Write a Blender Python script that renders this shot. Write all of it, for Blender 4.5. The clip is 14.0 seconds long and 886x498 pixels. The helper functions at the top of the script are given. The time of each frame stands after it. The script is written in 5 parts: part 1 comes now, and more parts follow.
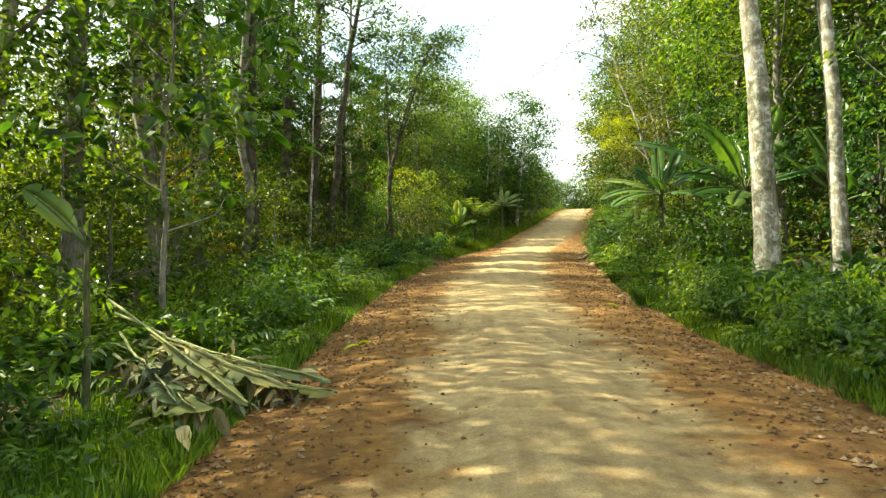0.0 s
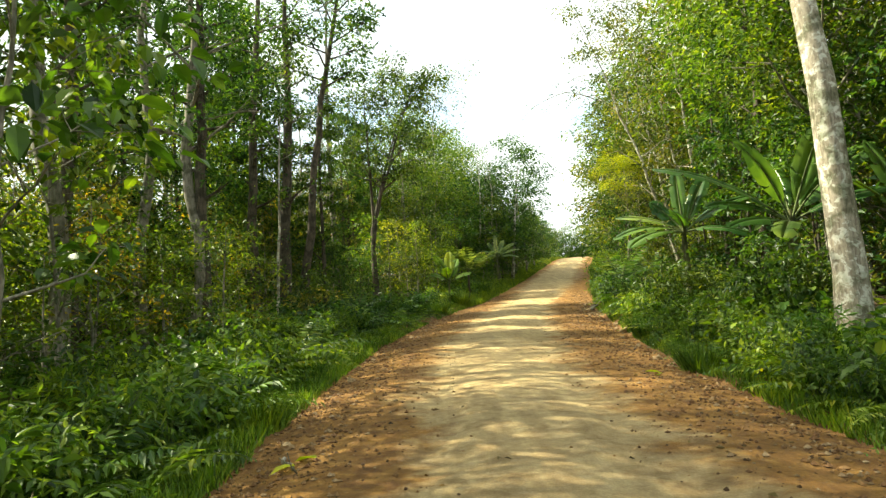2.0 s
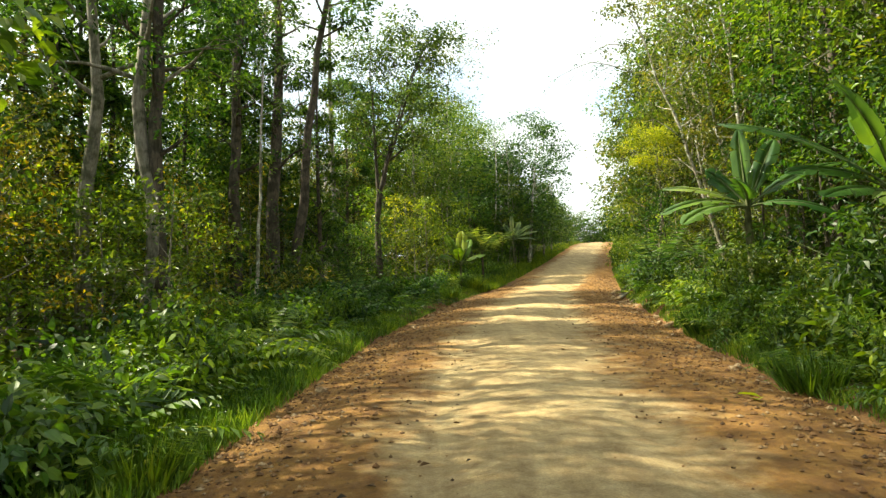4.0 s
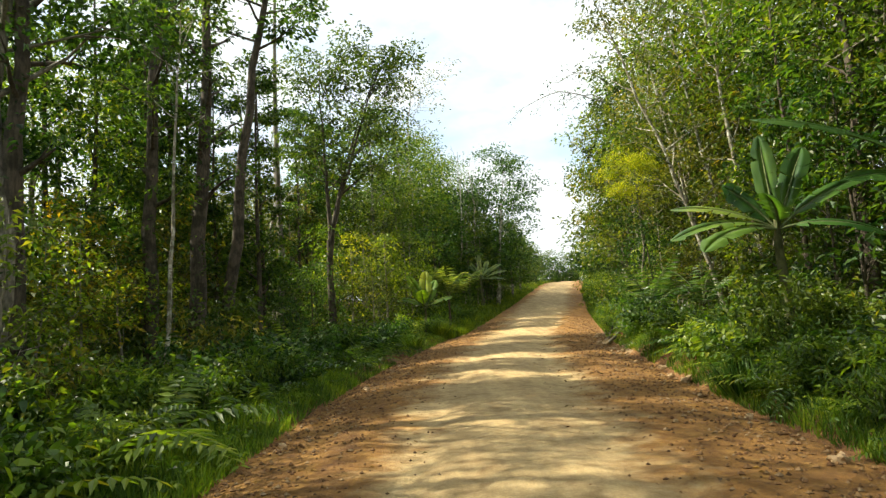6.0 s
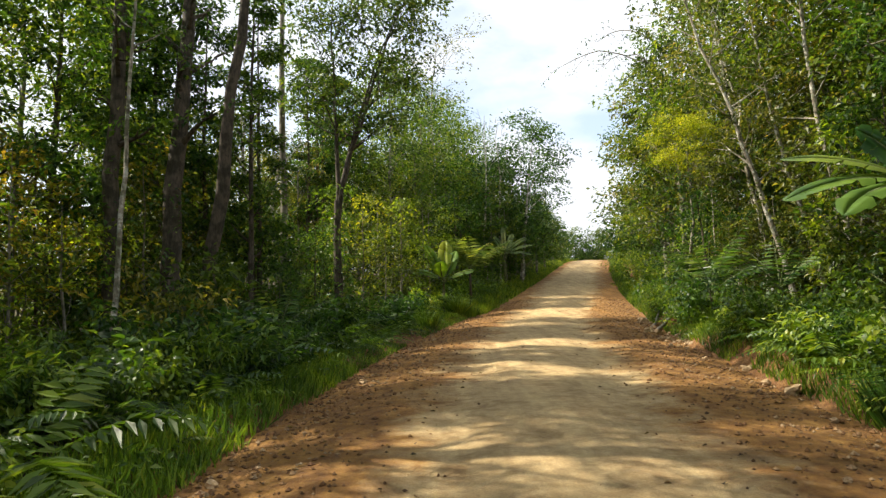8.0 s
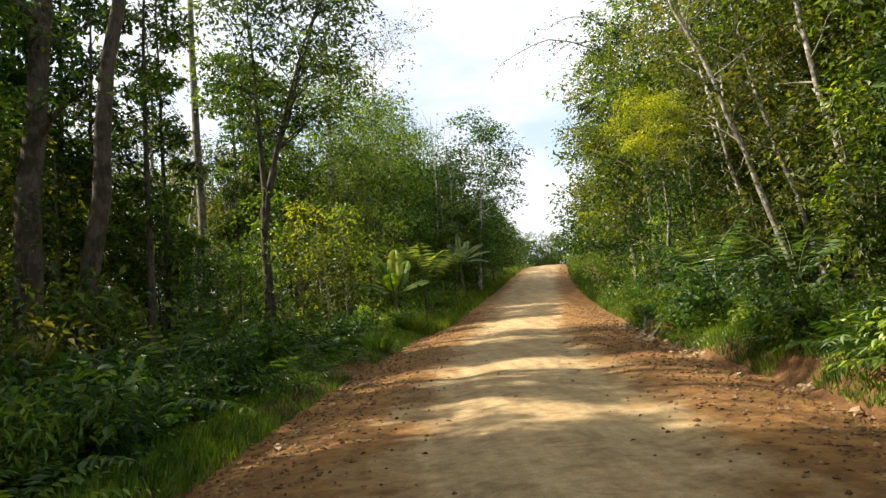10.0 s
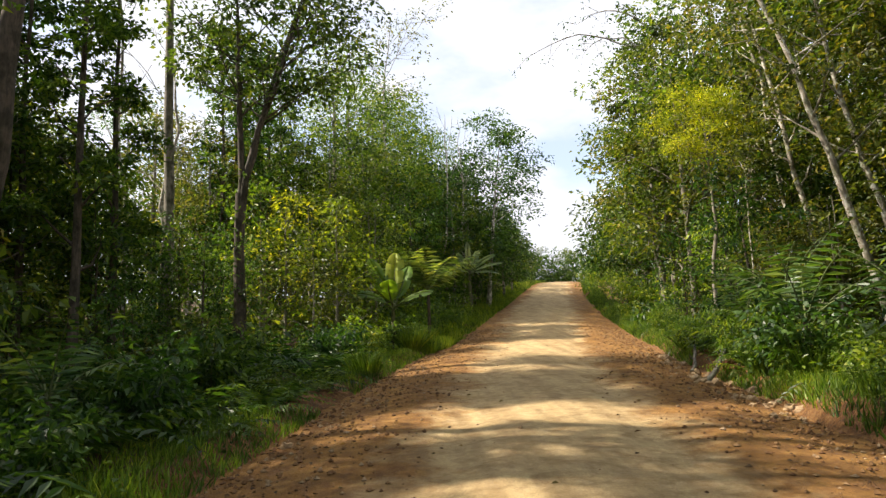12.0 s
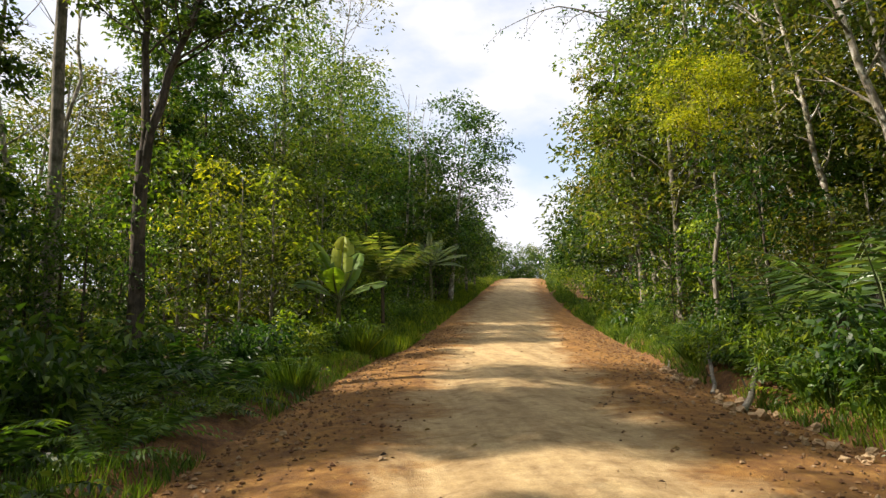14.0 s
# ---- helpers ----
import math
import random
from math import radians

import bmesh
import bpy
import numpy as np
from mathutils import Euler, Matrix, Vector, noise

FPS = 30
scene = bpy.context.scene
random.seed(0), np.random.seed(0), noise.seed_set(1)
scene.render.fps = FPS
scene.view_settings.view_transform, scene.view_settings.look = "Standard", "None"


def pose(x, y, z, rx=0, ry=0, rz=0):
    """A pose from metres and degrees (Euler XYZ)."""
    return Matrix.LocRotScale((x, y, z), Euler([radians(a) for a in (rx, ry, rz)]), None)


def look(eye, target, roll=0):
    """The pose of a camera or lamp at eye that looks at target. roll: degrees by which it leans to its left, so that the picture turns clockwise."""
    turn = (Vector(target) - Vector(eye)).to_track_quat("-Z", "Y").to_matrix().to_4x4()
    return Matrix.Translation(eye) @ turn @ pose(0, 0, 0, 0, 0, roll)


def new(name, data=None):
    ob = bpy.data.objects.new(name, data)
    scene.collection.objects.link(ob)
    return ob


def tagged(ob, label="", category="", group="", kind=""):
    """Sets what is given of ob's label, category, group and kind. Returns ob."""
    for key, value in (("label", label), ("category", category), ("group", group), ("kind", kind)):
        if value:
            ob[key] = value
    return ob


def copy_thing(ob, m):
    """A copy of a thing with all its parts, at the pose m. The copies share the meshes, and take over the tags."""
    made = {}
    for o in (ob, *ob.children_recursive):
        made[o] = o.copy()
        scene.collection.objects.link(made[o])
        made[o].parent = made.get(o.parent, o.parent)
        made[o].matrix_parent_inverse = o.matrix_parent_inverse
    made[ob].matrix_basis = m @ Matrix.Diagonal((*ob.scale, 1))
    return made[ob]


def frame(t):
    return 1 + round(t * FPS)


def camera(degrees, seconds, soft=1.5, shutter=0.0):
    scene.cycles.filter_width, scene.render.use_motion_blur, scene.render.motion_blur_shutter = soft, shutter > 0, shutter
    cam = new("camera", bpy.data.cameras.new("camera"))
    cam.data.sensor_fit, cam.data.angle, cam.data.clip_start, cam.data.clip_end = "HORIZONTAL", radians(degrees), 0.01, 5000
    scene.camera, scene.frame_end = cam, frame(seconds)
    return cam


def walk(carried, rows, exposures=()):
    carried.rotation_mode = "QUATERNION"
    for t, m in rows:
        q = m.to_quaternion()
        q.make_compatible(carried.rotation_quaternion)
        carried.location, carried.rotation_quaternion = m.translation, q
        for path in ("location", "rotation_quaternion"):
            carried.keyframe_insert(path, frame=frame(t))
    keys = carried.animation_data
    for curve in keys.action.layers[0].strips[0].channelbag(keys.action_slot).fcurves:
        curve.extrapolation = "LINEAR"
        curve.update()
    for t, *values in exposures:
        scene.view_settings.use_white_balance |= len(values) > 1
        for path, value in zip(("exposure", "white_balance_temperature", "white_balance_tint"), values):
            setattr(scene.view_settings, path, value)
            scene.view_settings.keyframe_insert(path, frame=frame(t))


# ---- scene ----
cam = camera(65.0, 14.0, soft=1.4)
METRES, EYE, TILT, LEAN, TURN = 23.0, 1.45, 0.0, 0.0, 0.0
ROWS = [
    (0.0, 0.0, 0.0, 0.0, 0.04, 2.39, 1.04),
    (0.5, 0.0009, 0.036, 0.0021, 0.94, 3.15, 0.08),
    (1.0, 0.003, 0.0712, 0.0045, -0.73, 4.94, 1.59),
    (1.5, 0.0058, 0.1068, 0.0053, -1.96, 6.02, 3.41),
    (2.0, 0.0073, 0.1422, 0.0076, -0.23, 6.93, 3.49),
    (2.5, 0.0095, 0.1787, 0.0096, -0.94, 6.59, 3.5),
    (3.0, 0.0106, 0.2134, 0.0112, 1.14, 6.49, 2.44),
    (5.5, 0.018, 0.3947, 0.0225, -0.71, 4.44, 2.57),
    (6.0, 0.0188, 0.4287, 0.0266, -1.87, 9.03, 3.86),
    (6.5, 0.0204, 0.4636, 0.0293, -1.13, 8.81, 2.35),
    (7.0, 0.0195, 0.5006, 0.0323, -2.25, 8.3, 2.04),
    (7.5, 0.0203, 0.535, 0.0328, -1.09, 7.12, 0.92),
    (8.0, 0.0218, 0.5693, 0.0358, -0.46, 7.04, 1.64),
    (10.5, 0.0306, 0.7467, 0.0491, -4.44, 8.09, 5.57),
    (11.0, 0.0345, 0.7827, 0.0535, -4.39, 8.18, 3.41),
    (11.5, 0.037, 0.8191, 0.0557, -2.84, 6.53, 3.55),
    (12.0, 0.0394, 0.8538, 0.0578, -3.66, 8.91, 2.26),
    (12.5, 0.0424, 0.8907, 0.061, -5.13, 6.85, 2.24),
    (13.0, 0.0463, 0.9263, 0.0631, -8.26, 6.63, 4.08),
    (13.5, 0.0497, 0.9604, 0.0665, -9.85, 7.61, 5.15),
    (14.0, 0.0529, 0.995, 0.0691, -7.09, 8.37, 1.02),
]
EXPOSURES = [(0.0, 1.50, 6500, -9), (3.0, 1.33, 6550, -4), (5.5, 1.22, 6400, -1), (6.5, 0.84, 6300, 6), (8.0, 0.90, 6180, 9), (13.0, 0.86, 6230, 14), (14.0, 0.74, 6280, 14)]
walk(cam, [(t, pose(0, 0, EYE, TILT, LEAN, TURN) @ pose(METRES * x, METRES * y, METRES * z, 90 + pitch, roll, yaw)) for t, x, y, z, yaw, pitch, roll in ROWS], EXPOSURES)

# ---- world and sun ----
SUN_UP, SUN_FROM = radians(45), Vector((-1.0, 0.18, 0.0)).normalized()
world = bpy.data.worlds.new("sky")
scene.world = world
world.use_nodes = True
wt = world.node_tree
wt.nodes.clear()


def wn(kind, **sets):
    n = wt.nodes.new(kind)
    for k, v in sets.items():
        n.inputs[k].default_value = v
    return n


sky = wt.nodes.new("ShaderNodeTexSky")
sky.sky_type = "NISHITA"
sky.sun_disc = False
sky.sun_elevation = SUN_UP
sky.sun_rotation = math.atan2(SUN_FROM.x, SUN_FROM.y)
coord = wt.nodes.new("ShaderNodeTexCoord")
cloud_map = wt.nodes.new("ShaderNodeMapping")
cloud_map.inputs["Scale"].default_value = (1.0, 1.0, 2.2)
cloud_map.inputs["Location"].default_value = (0.35, 0.1, 0.2)
cloud = wn("ShaderNodeTexNoise", Scale=3.2, Detail=7.0, Roughness=0.55)
cloud_ramp = wt.nodes.new("ShaderNodeValToRGB")
cloud_ramp.color_ramp.elements[0].position, cloud_ramp.color_ramp.elements[0].color = 0.36, (0.40, 0.40, 0.40, 1)
cloud_ramp.color_ramp.elements[1].position, cloud_ramp.color_ramp.elements[1].color = 0.52, (1, 1, 1, 1)
cloud_mix = wt.nodes.new("ShaderNodeMix")
cloud_mix.data_type = "RGBA"
cloud_mix.inputs["B"].default_value = (12.5, 12.5, 12.6, 1)
back = wn("ShaderNodeBackground", Strength=0.050)
wout = wt.nodes.new("ShaderNodeOutputWorld")
wt.links.new(coord.outputs["Generated"], cloud_map.inputs["Vector"])
wt.links.new(cloud_map.outputs["Vector"], cloud.inputs["Vector"])
wt.links.new(cloud.outputs["Fac"], cloud_ramp.inputs["Fac"])
wt.links.new(cloud_ramp.outputs["Color"], cloud_mix.inputs["Factor"])
clear_sky = wt.nodes.new("ShaderNodeMix")
clear_sky.data_type, clear_sky.blend_type = "RGBA", "MULTIPLY"
clear_sky.inputs["Factor"].default_value = 1.0
clear_sky.inputs["B"].default_value = (3.0, 2.9, 2.7, 1)
wt.links.new(sky.outputs["Color"], clear_sky.inputs["A"])
wt.links.new(clear_sky.outputs["Result"], cloud_mix.inputs["A"])
wt.links.new(cloud_mix.outputs["Result"], back.inputs["Color"])
wt.links.new(back.outputs["Background"], wout.inputs["Surface"])

sun_data = bpy.data.lights.new("sun", "SUN")
sun_data.energy, sun_data.angle, sun_data.color = 5.8, radians(0.8), (1.0, 0.88, 0.68)
sun_ob = new("sun", sun_data)
sun_ob.matrix_basis = look(SUN_FROM * 60 * math.cos(SUN_UP) + Vector((0, 0, 60 * math.sin(SUN_UP))), (0, 0, 0))


# ---- materials ----
def material(name):
    m = bpy.data.materials.new(name)
    m.use_nodes = True
    nt = m.node_tree
    bsdf = nt.nodes["Principled BSDF"]
    return m, nt, bsdf


def ramp(nt, source, stops):
    r = nt.nodes.new("ShaderNodeValToRGB")
    while len(r.color_ramp.elements) < len(stops):
        r.color_ramp.elements.new(0.5)
    for e, (p, c) in zip(r.color_ramp.elements, stops):
        e.position, e.color = p, (*c, 1)
    nt.links.new(source, r.inputs["Fac"])
    return r.outputs["Color"]


def noise_tex(nt, scale, detail=4.0, rough=0.55, vector=None, distortion=0.0):
    n = nt.nodes.new("ShaderNodeTexNoise")
    n.inputs["Scale"].default_value, n.inputs["Detail"].default_value = scale, detail
    n.inputs["Roughness"].default_value, n.inputs["Distortion"].default_value = rough, distortion
    if vector is not None:
        nt.links.new(vector, n.inputs["Vector"])
    return n.outputs["Fac"]


def mixed(nt, factor, a, b, blend="MIX"):
    n = nt.nodes.new("ShaderNodeMix")
    n.data_type, n.blend_type = "RGBA", blend
    for key, v in (("Factor", factor), ("A", a), ("B", b)):
        if isinstance(v, (int, float)):
            n.inputs[key].default_value = v
        elif isinstance(v, tuple):
            n.inputs[key].default_value = (*v, 1)
        else:
            nt.links.new(v, n.inputs[key])
    return n.outputs["Result"]


def bump(nt, bsdf, height, strength, distance):
    b = nt.nodes.new("ShaderNodeBump")
    b.inputs["Strength"].default_value, b.inputs["Distance"].default_value = strength, distance
    nt.links.new(height, b.inputs["Height"])
    nt.links.new(b.outputs["Normal"], bsdf.inputs["Normal"])


def place_vector(nt, kind="Object"):
    return nt.nodes.new("ShaderNodeTexCoord").outputs[kind]


def leaf_material(name, dark, mid, light, through_light=0.5, rough=0.42, glow=(1.42, 1.42, 0.36), vary=True):
    """Leaf tissue: varied from leaf to leaf and from plant to plant, and lit through from behind."""
    m, nt, bsdf = material(name)
    isle = nt.nodes.new("ShaderNodeNewGeometry").outputs["Random Per Island"]
    info = nt.nodes.new("ShaderNodeObjectInfo").outputs["Random"]
    col = ramp(nt, isle, [(0.0, tuple(0.6 * c for c in dark)), (0.5, mid), (0.93, light), (1.0, (light[0] * 1.35, light[1] * 1.1, light[2]))])
    # Noise that puts lit and shaded leaf clumps into the colour.
    clump_light = noise_tex(nt, 1.3, 2.0, vector=place_vector(nt))
    tone = ramp(nt, clump_light, [(0.36, (0.46, 0.56, 0.62)), (0.5, (0.95, 0.97, 0.95)), (0.64, (1.42, 1.28, 0.9))])
    col = mixed(nt, 1.0, col, tone, "MULTIPLY")
    plant = ramp(nt, info, [(0.0, (0.55, 0.70, 0.75)), (0.5, (0.95, 0.97, 1.0)), (1.0, (1.32, 1.16, 0.85))])
    if vary:
        col = mixed(nt, 1.0, col, plant, "MULTIPLY")
    nt.links.new(col, bsdf.inputs["Base Color"])
    bsdf.inputs["Roughness"].default_value = rough
    bsdf.inputs["Specular IOR Level"].default_value = 0.45
    tl = nt.nodes.new("ShaderNodeBsdfTranslucent")
    nt.links.new(mixed(nt, 1.0, col, glow, "MULTIPLY"), tl.inputs["Color"])
    mx = nt.nodes.new("ShaderNodeMixShader")
    mx.inputs[0].default_value = through_light
    nt.links.new(bsdf.outputs[0], mx.inputs[1])
    nt.links.new(tl.outputs[0], mx.inputs[2])
    nt.links.new(mx.outputs[0], nt.nodes["Material Output"].inputs["Surface"])
    return m


def bark_material(name, dark, light, patchy=0.5, lichen=None):
    m, nt, bsdf = material(name)
    v = place_vector(nt)
    mp = nt.nodes.new("ShaderNodeMapping")
    mp.inputs["Scale"].default_value = (1.0, 1.0, 0.22)
    nt.links.new(v, mp.inputs["Vector"])
    fine = noise_tex(nt, 26.0, 5.0, 0.65, mp.outputs["Vector"])
    wide = noise_tex(nt, 3.2, 3.0, 0.6, v)
    col = ramp(nt, fine, [(0.3, dark), (0.62, light)])
    stain = ramp(nt, wide, [(0.40, (0.42, 0.45, 0.36)), (0.40 + 0.3 * patchy, (1.0, 1.0, 1.0))])
    if lichen:
        spot = ramp(nt, noise_tex(nt, 7.0, 5.0, 0.7, v, 0.5), [(0.50, (0, 0, 0)), (0.58, (0.8, 0.8, 0.8))])
        col = mixed(nt, spot, col, lichen)
    col = mixed(nt, 1.0, col, stain, "MULTIPLY")
    nt.links.new(col, bsdf.inputs["Base Color"])
    bsdf.inputs["Roughness"].default_value = 0.9
    bump(nt, bsdf, fine, 0.6, 0.02)
    return m


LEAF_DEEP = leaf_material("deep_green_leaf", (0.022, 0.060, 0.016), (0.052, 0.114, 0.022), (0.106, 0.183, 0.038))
LEAF_MID = leaf_material("green_leaf", (0.040, 0.076, 0.015), (0.084, 0.134, 0.022), (0.153, 0.195, 0.038))
LEAF_OLIVE = leaf_material("olive_leaf", (0.055, 0.076, 0.018), (0.111, 0.132, 0.030), (0.197, 0.195, 0.051))
LEAF_YELLOW = leaf_material("yellow_green_leaf", (0.18, 0.22, 0.010), (0.30, 0.34, 0.015), (0.42, 0.44, 0.025), vary=False)
LEAF_LIME = leaf_material("lime_leaf", (0.074, 0.136, 0.014), (0.154, 0.250, 0.022), (0.250, 0.346, 0.042))
# Yellowing leaves; the amber of light from behind is in the colour too.
LEAF_AMBER = leaf_material("yellowing_backlit_leaf", (0.115, 0.105, 0.014), (0.215, 0.185, 0.022), (0.33, 0.275, 0.038), 0.5)
# Yellow of sun on the leaves is put into this colour.
LEAF_GOLD = leaf_material("leaf_with_sunlit_yellow", (0.095, 0.145, 0.014), (0.185, 0.245, 0.022), (0.30, 0.345, 0.036))
LEAF_HERB = leaf_material("herb_leaf", (0.037, 0.088, 0.014), (0.093, 0.167, 0.022), (0.179, 0.250, 0.045))
LEAF_BANANA = leaf_material("banana_leaf", (0.052, 0.115, 0.023), (0.076, 0.150, 0.031), (0.109, 0.190, 0.052), 0.35, 0.3)
LEAF_GRASS = leaf_material("grass_blade", (0.068, 0.140, 0.012), (0.121, 0.218, 0.019), (0.193, 0.271, 0.038), 0.4, 0.5)
LEAF_FERN = leaf_material("fern_leaf", (0.063, 0.129, 0.016), (0.125, 0.213, 0.028), (0.215, 0.288, 0.048), 0.45)
LEAF_FROND = leaf_material("frond_leaf", (0.05, 0.11, 0.024), (0.085, 0.16, 0.036), (0.15, 0.225, 0.06), 0.4, 0.38)
# Pale sheen and sunlight on the fronds are put into this colour.
LEAF_PALM = leaf_material("sunlit_pale_palm_leaf", (0.10, 0.17, 0.04), (0.19, 0.27, 0.075), (0.30, 0.36, 0.14), 0.4, 0.35, vary=False)
LEAF_WILTED = leaf_material("wilted_leaf", (0.085, 0.10, 0.028), (0.155, 0.172, 0.052), (0.25, 0.26, 0.09), 0.25, 0.6, (1.1, 1.0, 0.6))
LEAF_DRY = leaf_material("dry_leaf", (0.14, 0.10, 0.05), (0.26, 0.22, 0.12), (0.38, 0.35, 0.22), 0.2, 0.7, (1.0, 0.9, 0.7))
LEAF_FALLEN = leaf_material("fallen_leaf", (0.06, 0.03, 0.012), (0.12, 0.06, 0.022), (0.30, 0.19, 0.05), 0.1, 0.8, (1.0, 0.9, 0.7))
BARK_PALE = bark_material("pale_bark", (0.14, 0.11, 0.08), (0.38, 0.33, 0.26), 0.5, (0.66, 0.64, 0.57))
BARK_GREY = bark_material("grey_bark", (0.11, 0.095, 0.075), (0.28, 0.25, 0.20))
BARK_DARK = bark_material("dark_bark", (0.035, 0.027, 0.02), (0.11, 0.085, 0.06))
STEM_GREEN = bark_material("green_stem", (0.07, 0.10, 0.03), (0.16, 0.19, 0.07))
STEM_BANANA = bark_material("banana_stem", (0.045, 0.045, 0.018), (0.13, 0.13, 0.05))
STEM_DRY = bark_material("cut_stalk", (0.25, 0.25, 0.09), (0.46, 0.45, 0.22), 0.2)


def soil_material():
    """Dark forest soil with moss; bare orange laterite in the cut beside the road, where the layer 'edge' is near 1."""
    m, nt, bsdf = material("forest_soil")
    v = place_vector(nt)
    a = ramp(nt, noise_tex(nt, 1.3, 5.0, 0.6, v), [(0.3, (0.045, 0.028, 0.015)), (0.5, (0.085, 0.05, 0.025)), (0.75, (0.055, 0.05, 0.017))])
    red = ramp(nt, noise_tex(nt, 5.0, 6.0, 0.7, v), [(0.3, (0.07, 0.03, 0.010)), (0.5, (0.17, 0.08, 0.022)), (0.72, (0.30, 0.17, 0.06))])
    at = nt.nodes.new("ShaderNodeAttribute")
    at.attribute_name = "edge"
    add = nt.nodes.new("ShaderNodeMath")
    add.operation = "MULTIPLY_ADD"
    nt.links.new(noise_tex(nt, 1.7, 4.0, 0.6, v), add.inputs[0])
    add.inputs[1].default_value = 0.5
    nt.links.new(at.outputs["Fac"], add.inputs[2])
    rng_ = nt.nodes.new("ShaderNodeMapRange")
    rng_.inputs["From Min"].default_value, rng_.inputs["From Max"].default_value = 1.45, 1.65
    rng_.inputs["To Min"].default_value, rng_.inputs["To Max"].default_value = 1.0, 0.0
    nt.links.new(add.outputs[0], rng_.inputs["Value"])
    a = mixed(nt, rng_.outputs["Result"], a, red)
    b = ramp(nt, noise_tex(nt, 30.0, 4.0, 0.7, v), [(0.3, (0.5, 0.5, 0.5)), (0.7, (1.4, 1.3, 1.1))])
    nt.links.new(mixed(nt, 1.0, a, b, "MULTIPLY"), bsdf.inputs["Base Color"])
    bsdf.inputs["Roughness"].default_value = 0.95
    bump(nt, bsdf, noise_tex(nt, 14.0, 7.0, 0.75, v), 1.0, 0.06)
    return m


def laterite_material():
    """Packed pale gravel in the wheel tracks, loose orange-red laterite towards the edges: the vertex layer 'edge' says how far out."""
    m, nt, bsdf = material("laterite_gravel")
    v = place_vector(nt)
    at = nt.nodes.new("ShaderNodeAttribute")
    at.attribute_name = "edge"
    wob = noise_tex(nt, 1.1, 5.0, 0.65, v, 0.4)
    add = nt.nodes.new("ShaderNodeMath")
    add.operation = "MULTIPLY_ADD"
    nt.links.new(wob, add.inputs[0])
    add.inputs[1].default_value = 0.9
    add.use_clamp = False
    nt.links.new(at.outputs["Fac"], add.inputs[2])
    pale = ramp(nt, noise_tex(nt, 9.0, 6.0, 0.7, v), [(0.25, (0.335, 0.24, 0.112)), (0.5, (0.45, 0.335, 0.172)), (0.72, (0.53, 0.42, 0.24))])
    red = ramp(nt, noise_tex(nt, 6.0, 6.0, 0.7, v), [(0.25, (0.125, 0.054, 0.010)), (0.5, (0.24, 0.118, 0.021)), (0.75, (0.37, 0.22, 0.055))])
    fac = ramp(nt, add.outputs[0], [(0.78, (0, 0, 0)), (1.14, (1, 1, 1))])
    col = mixed(nt, fac, pale, red)
    mp = nt.nodes.new("ShaderNodeMapping")
    mp.inputs["Scale"].default_value = (2.2, 0.16, 1.0)
    mp.inputs["Rotation"].default_value = (0, 0, radians(8))
    nt.links.new(v, mp.inputs["Vector"])
    streak = ramp(nt, noise_tex(nt, 1.4, 4.0, 0.6, mp.outputs["Vector"]), [(0.35, (0.8, 0.74, 0.66)), (0.65, (1.12, 1.1, 1.06))])
    col = mixed(nt, 1.0, col, streak, "MULTIPLY")
    grit = ramp(nt, noise_tex(nt, 70.0, 3.0, 0.7, v), [(0.3, (0.72, 0.70, 0.68)), (0.7, (1.2, 1.2, 1.2))])
    col = mixed(nt, 1.0, col, grit, "MULTIPLY")
    nt.links.new(col, bsdf.inputs["Base Color"])
    bsdf.inputs["Roughness"].default_value = 0.92
    blot = ramp(nt, noise_tex(nt, 2.6, 5.0, 0.65, v, 0.6), [(0.36, (0.76, 0.70, 0.62)), (0.50, (1.08, 1.07, 1.05)), (0.7, (1.2, 1.19, 1.15))])
    nt.links.new(mixed(nt, 1.0, col, blot, "MULTIPLY"), bsdf.inputs["Base Color"])
    bump(nt, bsdf, noise_tex(nt, 26.0, 7.0, 0.78, v), 0.85, 0.045)
    return m


def stone_material(name="road_stone", tones=((0.13, 0.06, 0.02), (0.25, 0.145, 0.055), (0.37, 0.28, 0.17))):
    m, nt, bsdf = material(name)
    info = nt.nodes.new("ShaderNodeObjectInfo").outputs["Random"]
    isle = nt.nodes.new("ShaderNodeNewGeometry").outputs["Random Per Island"]
    v = place_vector(nt)
    c = ramp(nt, isle, list(zip((0.0, 0.6, 1.0), tones)))
    o = ramp(nt, info, [(0.0, (0.8, 0.75, 0.7)), (1.0, (1.25, 1.2, 1.1))])
    n = ramp(nt, noise_tex(nt, 25.0, 4.0, 0.6, v), [(0.3, (0.65, 0.62, 0.6)), (0.7, (1.2, 1.2, 1.2))])
    nt.links.new(mixed(nt, 1.0, mixed(nt, 1.0, c, o, "MULTIPLY"), n, "MULTIPLY"), bsdf.inputs["Base Color"])
    bsdf.inputs["Roughness"].default_value = 0.9
    bump(nt, bsdf, noise_tex(nt, 40.0, 4.0, 0.6, v), 0.5, 0.02)
    return m


SOIL, LATERITE, STONE = soil_material(), laterite_material(), stone_material()


# ---- helpers for building ----
def smooth_table(points, spread):
    ys = np.arange(-160.0, 640.0, 0.5)
    px, py = zip(*points)
    v = np.interp(ys, px, py)
    k = np.exp(-0.5 * (np.arange(-24, 25) * 0.5 / spread) ** 2)
    v = np.convolve(np.pad(v, 24, mode="edge"), k / k.sum(), mode="valid")
    return ys, v


